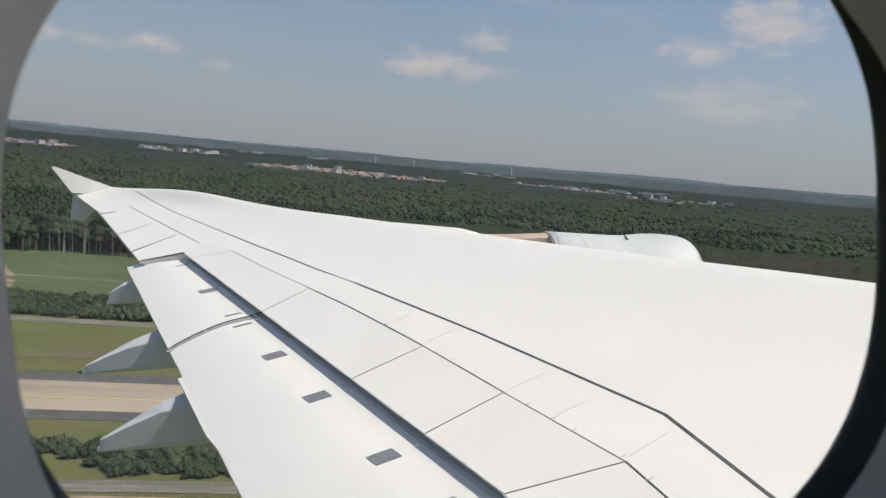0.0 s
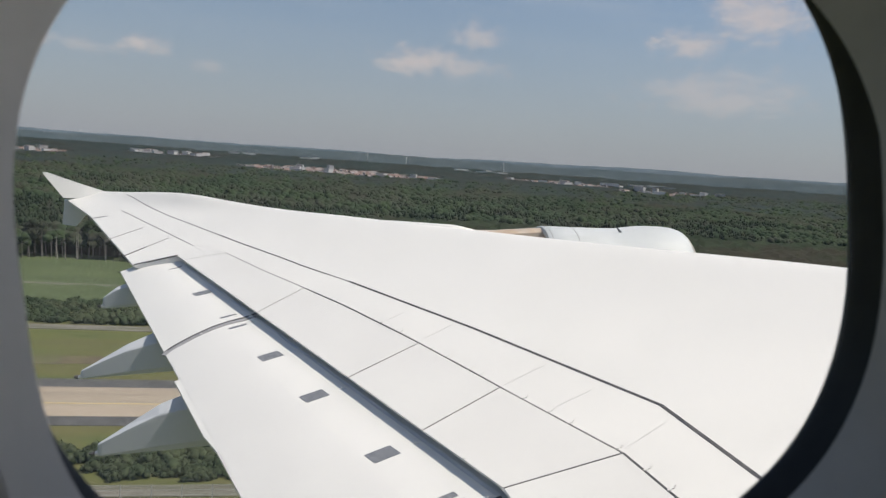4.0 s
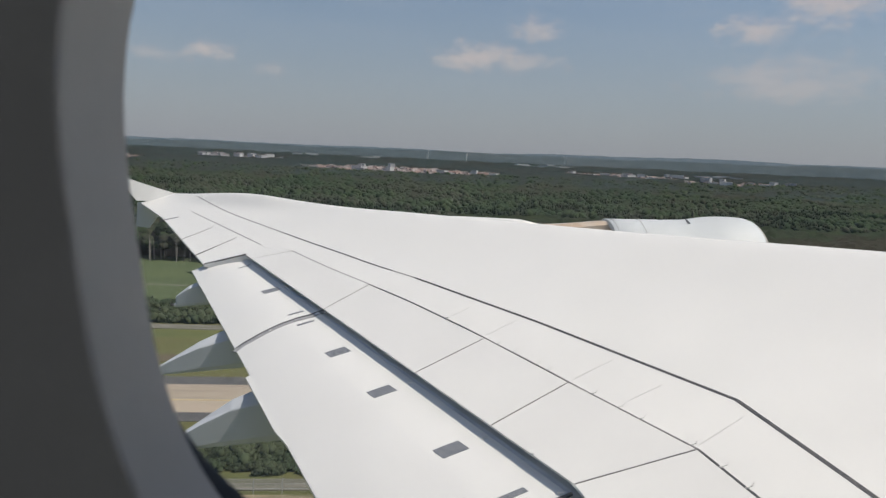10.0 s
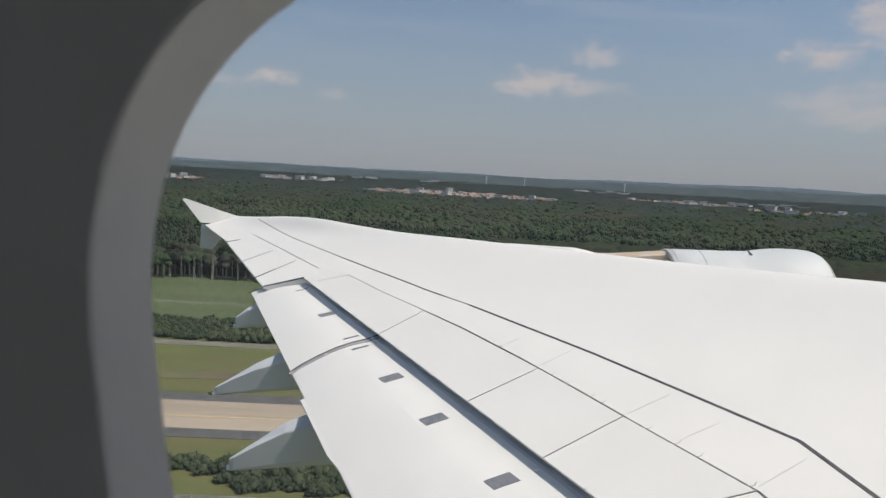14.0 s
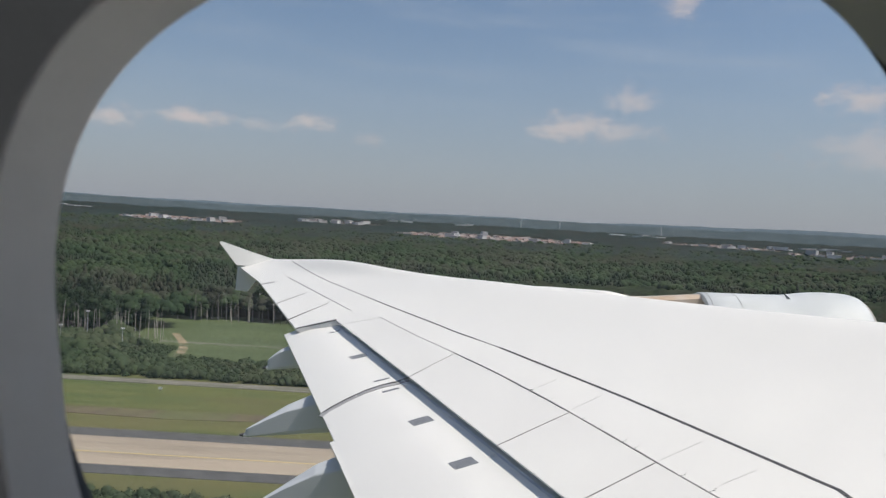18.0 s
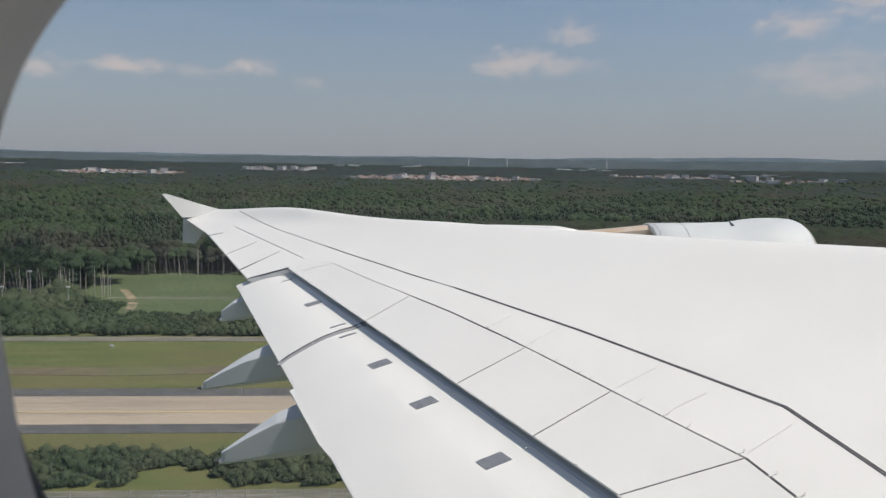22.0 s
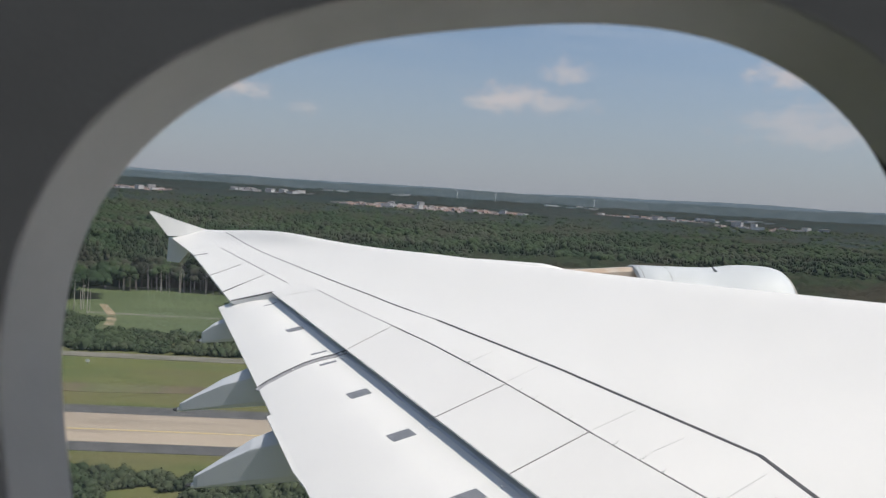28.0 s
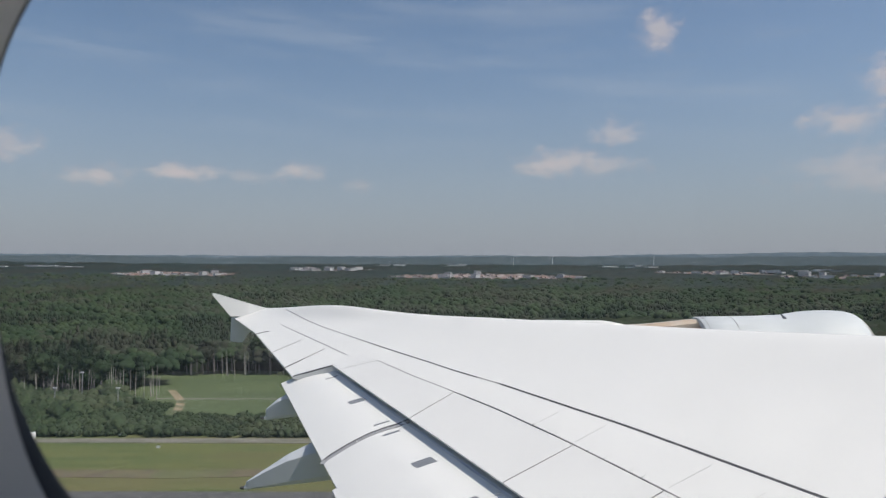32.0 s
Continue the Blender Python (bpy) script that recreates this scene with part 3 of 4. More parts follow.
        c = np.array([[x0, y0, GROUND + s * .75], [x0 + s * .7, y0 + .4, GROUND + s * .45], [x0 - s * .6, y0 - .3, GROUND + s * .5]])
        r = np.array([[s * .8] * 3, [s * .6] * 3, [s * .62] * 3])
        lobes.append(c)
        sizes.append(r)
        sprays.append(flakes(rng, c, r * 1.18, 46, .42))
    tagged(new("bushes", leaf_mesh("bushes", BUSH, np.concatenate(sprays), clumps(rng, np.concatenate(lobes), np.concatenate(sizes) * .9, False, .26))), "grey-green rounded bushes between road and forest", "bushes", kind="stuff")
    # overgrown belts on the near side of the airfield
    lobes, sizes, sprays = [], [], []
    for i in range(1500):
        y0 = rng.uniform(114, 127) if i % 5 < 2 else rng.uniform(88, 95.5) if i % 5 < 4 else rng.uniform(66, 79)
        x0 = y0 * rng.uniform(-.78, -.02)
        gap = noise.noise((x0 * .05, y0 * .07, 3))
        if gap < -.18:
            continue
        s = rng.uniform(.5, 1.35) * (1 + .7 * gap)
        c = np.array([[x0, y0, GROUND + s * .8], [x0 + s * .8, y0 + .3, GROUND + s * .4], [x0 - s * .7, y0 - .3, GROUND + s * .45]])
        r = np.array([[s * .8] * 3, [s * .62] * 3, [s * .62] * 3])
        lobes.append(c)
        sizes.append(r)
        sprays.append(flakes(rng, c, r * 1.2, 130, .19))
    tagged(new("thicket", leaf_mesh("thicket", BUSH, np.concatenate(sprays), clumps(rng, np.concatenate(lobes), np.concatenate(sizes) * .86, False, .26))), "grey-green thicket of young bushes beside the sandy strip", "thicket", kind="stuff")
    # canopy of the woods farther off
    azs = np.radians(np.arange(-66, 66.1, .4))
    r = 290.0
    rows = []
    while r < 2650:
        rows.append(r)
        r *= 1.0085
    verts, faces = [], []
    for r in rows:
        for a in azs:
            xx, yy = r * math.sin(a), r * math.cos(a)
            rough = noise.noise((xx * .11, yy * .11, 0)) * 4.2 + noise.noise((xx * .3, yy * .3, 4)) * 2.4 + noise.noise((xx * .008, yy * .008, 9)) * 2.5
            h = (8.2 if r < 900 else 8.2 + min(4.0, (r - 900) * .012)) + rough * (1.0 if r > 500 else .7)
            if yy < 308 or r < 420 and near_clearing(xx, yy):
                h = -1.0
            elif 1400 < r < 2400 and in_town(xx, yy):
                h = .4 + 6 * max(0.0, noise.noise((xx * .02, yy * .02, 5)) - .1)
            verts.append((xx, yy, GROUND + h + slope(r)))
    k = len(azs)
    for i in range(len(rows) - 1):
        for j in range(k - 1):
            faces.append((i * k + j, i * k + j + 1, (i + 1) * k + j + 1, (i + 1) * k + j))
    # beyond this ring the canopy takes the colour with haze painted in
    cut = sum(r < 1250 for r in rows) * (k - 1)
    for name, some, mat, label in (("forest_canopy", faces[:cut], CANOPY, "dark green forest canopy"), ("far_forest_canopy", faces[cut:], FARWOOD, "forest canopy stretching into the distance, blue-green haze in its colour")):
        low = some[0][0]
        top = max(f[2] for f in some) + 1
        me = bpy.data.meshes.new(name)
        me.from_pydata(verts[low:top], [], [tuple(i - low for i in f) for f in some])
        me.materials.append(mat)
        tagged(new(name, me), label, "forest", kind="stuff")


build_woods()


def build_towns():
    rng = np.random.default_rng(3)
    walls, roofs = bmesh.new(), bmesh.new()
    for azimuth, reach, wide, deep, count, big in TOWNS:
        for _ in range(count):
            a, r = radians(azimuth + wide * rng.uniform(-1, 1)), reach + deep * rng.uniform(-1, 1)
            x, y = r * math.sin(a), r * math.cos(a)
            if not in_town(x, y):
                continue
            w, d = rng.uniform(9, 15), rng.uniform(8, 11)
            h = rng.uniform(5, 7.5)
            if rng.random() < big:
                w, d, h = rng.uniform(14, 26), 12, rng.uniform(11, 19)
            z = GROUND + slope(math.hypot(x, y)) + .4
            m = Matrix.Translation((x, y, z)) @ Matrix.Rotation(rng.uniform(0, 3.1), 4, "Z")
            box(walls, (-w / 2, -d / 2, -4), (w / 2, d / 2, h), m)
            e = .6
            r = h + (3.4 if h < 8 else .6)
            pts = [m @ Vector(p) for p in ((-w / 2 - e, -d / 2 - e, h), (w / 2 + e, -d / 2 - e, h), (w / 2 + e, d / 2 + e, h), (-w / 2 - e, d / 2 + e, h), (-w / 2, 0, r), (w / 2, 0, r))]
            v = [roofs.verts.new(p) for p in pts]
            for f in ((0, 1, 5, 4), (2, 3, 4, 5), (0, 4, 3), (1, 2, 5)):
                roofs.faces.new([v[q] for q in f])
    for azimuth, reach, count in ((-26.5, 2250, 7), (-1, 2500, 5), (25, 2150, 8), (13, 2450, 6)):
        # long low warehouses
        for _ in range(count):
            a, r = radians(azimuth + rng.uniform(-3, 3)), reach + rng.uniform(-60, 60)
            x, y = r * math.sin(a), r * math.cos(a)
            m = Matrix.Translation((x, y, GROUND + 12 + slope(r))) @ Matrix.Rotation(rng.uniform(-.25, .25), 4, "Z")
            w, h = rng.uniform(16, 40), rng.uniform(2.5, 5)
            box(walls, (-w / 2, -8, -4), (w / 2, 8, h), m)
    tagged(part("town_walls", walls, WALLS), "pale house walls of distant towns among woods", "town", kind="stuff")
    tagged(part("town_roofs", roofs, ROOFS), "red and grey house roofs of distant towns", "town", kind="stuff")


build_towns()


def build_turbine(azimuth, reach):
    """A white wind turbine on the skyline."""
    a = radians(azimuth)
    top = thing("wind_turbine", "white three-bladed wind turbine on the distant ridge", "wind turbine", "turbines on the skyline", (reach * math.sin(a), reach * math.cos(a), GROUND + slope(2650) + 20))
    bm = bmesh.new()
    loft(bm, [[(r * math.cos(q), r * math.sin(q), z) for q in (k * math.tau / 8 for k in range(8))] for r, z in ((1.0, -6), (.8, 9), (.5, 18))])
    part("tower", bm, WHITE, top)
    bm = bmesh.new()
    box(bm, (-.6, -1.5, 17.6), (.6, 1.2, 18.8))
    part("nacelle_housing", bm, WHITE, top)
    for k in range(3):
        q = radians(20 + 120 * k + azimuth * 7)
        bm = bmesh.new()
        loft(bm, [[(math.cos(q) * d - math.sin(q) * w, -1.7 + e, 18.2 + math.sin(q) * d + math.cos(q) * w) for w, e in ((-c, 0), (0, -.2), (c, 0), (0, .2))] for d, c in ((.3, .3), (2, .45), (8.5, .15))])
        part("blade", bm, WHITE, top)


for azimuth, reach in ((5.6, 2870), (8.4, 2900), (15.5, 2880)):
    build_turbine(azimuth, reach)


# ---- the aircraft ----
def bent(y, knots):
    for (y0, x0), (y1, x1) in zip(knots, knots[1:]):
        if y <= y1 or (y1, x1) == knots[-1]:
            return x0 + (x1 - x0) * (y - y0) / (y1 - y0)


def x_lead(y):
    return 21 - .78 * y - (.16 * max(0.0, y - 35.4) ** 2)


def x_main(y):
    return bent(y, ((.6, 7.68), (9.0, 6.2), (10.95, 5.83), (15.18, 3.75), (19.29, 1.58), (21.06, .56), (22.24, -.06), (24.6, -1.36), (27.08, -2.68), (30.17, -4.29), (35.06, -6.70)))


def x_hinge(y):
    return bent(y, ((.6, 6.95), (10.12, 4.87), (12.46, 3.83), (13.15, 3.54), (13.91, 3.21), (14.74, 2.84), (15.67, 2.43), (16.66, 1.96), (17.81, 1.42), (18.97, .82), (20.28, .13), (21.70, -.62), (23.97, -1.74), (25.1, -2.28)))


def x_gap(y):
    return bent(y, ((.6, 4.78), (10.15, 3.15), (24.75, -3.17)))


def x_tail(y):
    return bent(y, ((24.9, -4.48), (32.83, -7.55), (37.4, -9.65)))


JOG = 16.72       # spanwise place of the small step in the flap's trailing edge


def x_flap_tail(y):
    return -4.80 + .337 * (24.85 - y) + (.03 if y > JOG else -.07 if y > 14 else 0)


def skin(x, y):
    """Height of the wing's upper surface."""
    c = 21 - .78 * y - x
    z = -1.15 - .3 * c
    if c < .2:
        t = .2 - c
        z = -1.21 + .3 * t - .9 * t * t
    swell = (.11 + .06 * min(1, max(0, (18 - y) / 4))) * min(1, max(0, (30 - y) / 5)) * math.exp(-(max(c, 0) / 2.0) ** 2)
    return z + swell + .3 * math.exp(-((y - 32) / 3.5) ** 2 - (c / .7) ** 2)


def flap_top(x, y):
    s = (x_gap(y) - x) / max(.3, x_gap(y) - x_flap_tail(y))
    return skin(x, y) - .22 + .05 * max(0.0, 1 - max(0, s) / .09) + .08 * math.sin(math.pi * min(1, max(0, s)))


level_things = set(scene.objects)
wing = thing("airliner_wing", "white airliner wing with extended flaps, fence tip and grey fairings", "aircraft wing")


def build_wing_skin():
    bm = bmesh.new()
    ys = [.55 + (24.84 - .55) * i / 40 for i in range(41)] + [24.9 + (37.0 - 24.9) * i / 30 for i in range(31)]
    loops = []
    for y in ys:
        front = x_lead(y) + .8
        aft = x_gap(y) if y < 24.87 else x_tail(y)
        xs = [front - .9 * (i / 9) ** 1.5 for i in range(9)] + [front - .9 - (front - .9 - aft) * i / 22 for i in range(23)]
        chord = front - aft
        loop = [(x, y, skin(x, y)) for x in xs]
        edge = .05 if y > 24.87 else .02
        for x in reversed(xs[1:]):
            s = (front - x) / chord
            loop.append((x, y, skin(x, y) - edge * s - .42 * chord ** .8 * max(0.0, s * (1 - s)) ** .8))
        loops.append(loop)
    loft(bm, loops)
    part("wing_skin", bm, WING, wing, smooth=True).data.set_sharp_from_angle(angle=radians(35))


def strip(name, pts, width, mat, lift=.006, height=skin, label=""):
    """A thin line of sealant or painted gap shade laid along points (x, y) of a surface."""
    bm = bmesh.new()
    pts = [Vector((x, y)) for x, y in pts]
    rows = []
    for i, p in enumerate(pts):
        d = (pts[min(i + 1, len(pts) - 1)] - pts[max(i - 1, 0)]).normalized()
        n = Vector((-d.y, d.x)) * width / 2
        a, b = p + n, p - n
        rows.append([(a.x, a.y, height(a.x, a.y) + lift), (b.x, b.y, height(b.x, b.y) + lift), (b.x, b.y, height(b.x, b.y) - .01), (a.x, a.y, height(a.x, a.y) - .01)])
    loft(bm, rows)
    return part(name, bm, mat, wing, label)


def along(f, y0, y1, n=14):
    return [(f(y0 + (y1 - y0) * i / n), y0 + (y1 - y0) * i / n) for i in range(n + 1)]


def between(a, b, n=6):
    return [(a[0] + (b[0] - a[0]) * i / n, a[1] + (b[1] - a[1]) * i / n) for i in range(n + 1)]


def panel(name, a, b, c, d, top, thick, mat, nu=8, nv=4, label="", parent=None):
    """A slab over a four-cornered patch of a surface; corners are (x, y)."""
    bm = bmesh.new()
    def at(u, v):
        p = [(1 - u) * ((1 - v) * a[k] + v * d[k]) + u * ((1 - v) * b[k] + v * c[k]) for k in (0, 1)]
        return p[0], p[1], top(p[0], p[1])
    up = [[bm.verts.new(at(i / nu, j / nv)) for j in range(nv + 1)] for i in range(nu + 1)]
    lo = [[bm.verts.new(v.co - Vector((0, 0, thick))) for v in row] for row in up]
    for i in range(nu):
        for j in range(nv):
            bm.faces.new((up[i][j], up[i + 1][j], up[i + 1][j + 1], up[i][j + 1]))
            bm.faces.new((lo[i][j], lo[i][j + 1], lo[i + 1][j + 1], lo[i + 1][j]))
    for i in range(nu):
        for j in (0, nv):
            bm.faces.new((up[i][j], up[i + 1][j], lo[i + 1][j], lo[i][j]))
    for j in range(nv):
        for i in (0, nu):
            bm.faces.new((up[i][j], up[i][j + 1], lo[i][j + 1], lo[i][j]))
    return part(name, bm, mat, parent or wing, label)


def build_spoilers():
    cuts = ((.7, .7), (10.12, 10.15), (12.68, 12.08), (15.07, 14.46), (19.55, 18.75), (25.05, 24.72))
    def top(x, y):
        return skin(x, y) + .014
    for (h0, g0), (h1, g1) in zip(cuts, cuts[1:]):
        e = .016
        panel("spoiler", (x_hinge(h0 + e) - .02, h0 + e), (x_hinge(h1 - e) - .02, h1 - e), (x_gap(g1 - e) - .01, g1 - e), (x_gap(g0 + e) - .01, g0 + e), top, .03, SPOILER, 10, 5)
    for h, g in cuts[1:-1]:
        strip("panel_gap", between((x_hinge(h), h), (x_gap(g), g)), .017 if h < 16 else .014, SEAM, .019)
    strip("hinge_gap", along(x_hinge, 10.12, 24.0, 30), .021, SEAM, .017)
    strip("hinge_gap", along(x_hinge, .7, 10.12), .03, SEALANT_DARK, .017)


def build_seams():
    strip("sealant_line", along(x_main, 20.1, 26.0, 10), .036, SEALANT_DARK)
    strip("sealant_line", along(x_main, 26.0, 34.9, 12), .028, SEAM)
    strip("sealant_line", along(x_main, 19.25, 20.1, 3), .022, SEAM)
    strip("sealant_line", along(x_main, 10.95, 19.25), .050, SEALANT_DARK, label="thick black sealant line along the wing")
    strip("sealant_line", along(x_main, .7, 10.95), .058, SEALANT_DARK)
    for a, c in (((2.22, 16.52), (2.66, 16.70)), ((2.74, 15.19), (3.42, 15.50)), ((3.80, 12.74), (4.61, 13.01)), ((4.42, 11.70), (5.03, 11.86)), ((4.93, 10.21), (5.72, 10.52))):
        strip("skin_seam", between(a, c), .011, FAINT, .004)
    # aileron outlines and slot end; dark strips paint the shade of open gaps
    strip("aileron_hinge", between((-6.35, 32.59), (-2.82, 25.47), 10), .026, SEAM)
    strip("aileron_gap", between((-7.5, 32.42), (-6.79, 32.2)), .09, SEALANT_DARK)
    strip("aileron_gap", between((-6.05, 28.6), (-4.96, 29.19)), .035, SEAM, .010)
    strip("aileron_gap", between((-5.03, 26.13), (-4.4, 26.6)), .075, SEALANT_DARK, .010)
    strip("aileron_gap", between((-4.4, 26.6), (-3.79, 27.03)), .032, SEAM, .010)
    strip("slot_end_shade", between((-4.48, 24.96), (-3.2, 24.86)), .10, SEALANT_DARK, .010)
    strip("skin_seam", between((-3.04, 24.22), (-1.72, 23.95)), .014, FAINT, .019)
    def piece(name, lo, hi, mat, label=""):
        bm = bmesh.new()
        box(bm, lo, hi)
        part(name, bm, mat, wing, label)
    for dx, y in ((.04, 16.49), (.11, 15.83), (.11, 14.75), (.12, 14.29), (.12, 13.62), (.12, 13.32), (.14, 12.22), (.16, 11.65), (.13, 11.21), (.14, 10.3), (.14, 9.7), (.14, 9.2), (.14, 8.6)):
        x = x_hinge(y) + dx
        z = skin(x, y)
        xf = x_hinge(y - .07)
        piece("hinge_fitting", (xf - .026, y - .076, skin(xf, y) - .005), (xf + .034, y - .064, skin(xf, y) + .017), WING, "pale fitting across the hinge line")
        piece("hinge_clip", (x - .009, y - .007, z - .005), (x + .009, y + .007, z + .007), SEAM, "small dark clip on the hinge line")
        piece("hinge_pin", (xf + .06, y - .048, skin(xf + .06, y) - .005), (x - .02, y - .042, skin(xf + .06, y) + .005), SEAM)
    # seal ends and ticks along the slot
    for y in (11.05, 13.2, 15.6, 17.2, 21.8):
        x = x_gap(y)
        piece("edge_tick", (x - .02, y - .012, skin(x, y) + .010), (x + .07, y + .012, skin(x, y) + .020), PATCH, "short dark tick on the spoiler edge")
    for y in (10.3, 12.08, 14.46, 18.75):
        x = x_gap(y)
        z = skin(x, y)
        piece("slot_bracket", (x - .13, y - .012, z - .20), (x - .0, y + .012, z - .175), WING, "small pale bracket across the flap slot")
    for x, y in ((6.3, 11.1), (6.7, 11.2), (6.75, 11.5), (7.0, 12.2), (7.15, 12.15), (6.9, 9.6), (7.3, 9.5), (7.1, 9.52), (7.6, 9.6), (5.6, 10.0), (3.2, 10.9), (.9, 10.4)):
        top = skin if x > 4 else flap_top
        z = top(x, y)
        piece("rivet_mark", (x - .006, y - .007, z - .01), (x + .006, y + .007, z + .008), SEAM)


def build_flap(g0, g1, t0, t1):
    """One flap: rounded nose in the slot, gently arched top, thin trailing edge. From inboard (0) to outboard (1)."""
    loops, nose_rows = [], []
    n = 14
    us = [i / n for i in range(n + 1)]
    if t0 < JOG < t1:
        us = sorted(us + [(JOG - t0 - .004) / (t1 - t0), (JOG - t0 + .004) / (t1 - t0)])
    for u in us:
        yg, yt = g0 + (g1 - g0) * u, t0 + (t1 - t0) * u
        xg, xt = x_gap(yg), x_flap_tail(yt)
        loop = [(xg + .04, yg, skin(xg + .04, yg) - .30)]
        nose_rows.append([(xg + d, yg, skin(xg + d, yg) + dz) for d, dz in ((1.0, -.62), (.7, -.42), (.42, -.31), (.2, -.24), (.10, -.20), (.045, -.175), (.025, -.28), (.42, -.62))])
        for k in range(13):
            s = .02 + .98 * k / 12
            x = (xg + .045) + (xt - xg - .045) * s
            y = yg + (yt - yg) * s
            loop.append((x, y, flap_top(x, y) + .004))
        for k in range(12, -1, -1):
            s = k / 12
            x = (xg + .025) + (xt - xg - .025) * s
            y = yg + (yt - yg) * s
            loop.append((x, y, flap_top(x, y) - .03 - .62 * (1 - s) ** .8))
        loops.append(loop)
    bm = bmesh.new()
    loft(bm, loops)
    ob = part("flap", bm, FLAP, wing, "extended white trailing edge flap with grey patches", smooth=True)
    ob.data.set_sharp_from_angle(angle=radians(30))
    bm = bmesh.new()
    loft(bm, nose_rows)
    part("flap_nose", bm, COVE, ob, "rounded flap nose in the slot, tinted blue-grey as in shade", smooth=True)
    return ob


def flap_patch(flap, cx, cy, long=.44, short=.33):
    """A grey patch laid along the airstream, slightly skewed."""
    def top(x, yy):
        return flap_top(x, yy) + .010
    a, e = (long * .482, long * .134), (short * .223, -short * .447)
    corners = [(cx + i * a[0] + k * e[0], cy + i * a[1] + k * e[1]) for i, k in ((-1, -1), (1, -1), (1, 1), (-1, 1))]
    panel("flap_patch", *corners, top, .012, PATCH, 3, 3, "dark grey rectangular patch", flap)


def build_fairing(y, tail_x, tail_z, tail_depth, root_depth, length, width):
    """A canoe-shaped flap track fairing hanging under the flap."""
    bm = bmesh.new()
    xt = x_flap_tail(y)
    zt = flap_top(xt, y) - .05
    stations = ((0, .16, .05), (.02, .30, .08), (.12, .48, .12), (.25, .68, .18), (.42, .90, .25), (.6, 1, .3), (.8, 1, .3), (1, .8, .3))
    loops = []
    for s, w, brow in stations:
        x = tail_x + length * s
        out = xt - tail_x
        if x < xt:
            t = (x - tail_x) / out
            top = tail_z + (zt - tail_z) * t
        else:
            top = flap_top(x, y) - .12
        depth = tail_depth + (root_depth - tail_depth) * min(1, s / .5) ** .8
        base = tail_z - tail_depth + (x - tail_x) * .12
        bottom = min(base, top - .1)
        if s >= 1:
            bottom = top - depth * .9
        hw = width / 2 * w
        d = top - bottom
        side = [(0, top), (-hw * .96, top - brow * d), (-hw, top - (brow + .03) * d), (-hw * .97, top - .86 * d), (-hw * .75, bottom + .02 * d)]
        ring = side + [(hw * .75, bottom + .02 * d), (hw * .97, top - .86 * d), (hw, top - (brow + .03) * d), (hw * .96, top - brow * d)]
        loops.append([(x, y + dy, z) for dy, z in ring])
    loft(bm, loops)
    ob = part("flap_track_fairing", bm, FAIRING, wing, "grey tapered flap track fairing under the flap")
    mod = ob.modifiers.new("bevel", "BEVEL")
    mod.width, mod.segments, mod.limit_method = .012, 2, "ANGLE"
    bm = bmesh.new()
    loft(bm, [[(tail_x + dx, y + r * math.cos(q), tail_z - tail_depth * .8 + r * math.sin(q)) for q in (k * math.tau / 8 for k in range(8))] for dx, r in ((.08, .05), (-.10, .045), (-.16, .03))])
    part("drain_tip", bm, SEALANT_DARK, ob, "short dark drain tip")
    bm = bmesh.new()
    loft(bm, [[(tail_x + dx, y + r * math.cos(q), tail_z - tail_depth * .8 + r * math.sin(q)) for q in (k * math.tau / 8 for k in range(8))] for dx, r in ((.10, .062), (-.05, .055))])
    part("drain_collar", bm, WHITE, ob, "white collar of the drain tip")


def build_fence():
    bm = bmesh.new()
    up = ((-7.75, -1.22, .10), (-8.9, -.92, .08), (-10.5, -.46, .03), (-10.62, -.50, .02), (-10.1, -1.05, .03), (-9.62, -1.55, .04), (-8.7, -1.52, .12))
    rows = [[bm.verts.new((x, 37.0 + .35 * (z + 1.4) + s * w, z)) for x, z, w in up] for s in (-1, 1)]
    bm.faces.new(rows[0])
    bm.faces.new(rows[1])
    for i in range(len(up)):
        j = (i + 1) % len(up)
        bm.faces.new((rows[0][i], rows[0][j], rows[1][j], rows[1][i]))
    part("tip_fence_upper", bm, WING, wing, "white upward-swept wingtip fence")
    # lower fence: its shade is painted by a greyer material than the upper
    bm = bmesh.new()
    low = ((-8.3, -1.62, .10), (-9.58, -1.6, .04), (-9.62, -2.70, .02), (-9.05, -2.76, .03), (-8.7, -2.25, .07))
    rows = [[bm.verts.new((x, 36.98 + .05 * (z + 1.5) + s * w, z)) for x, z, w in low] for s in (-1, 1)]
    bm.faces.new(rows[0])
    bm.faces.new(rows[1])
    for i in range(len(low)):
        j = (i + 1) % len(low)
        bm.faces.new((rows[0][i], rows[0][j], rows[1][j], rows[1][i]))
    part("tip_fence_lower", bm, FAIRING, wing, "lower wingtip fence, its shade painted in grey")


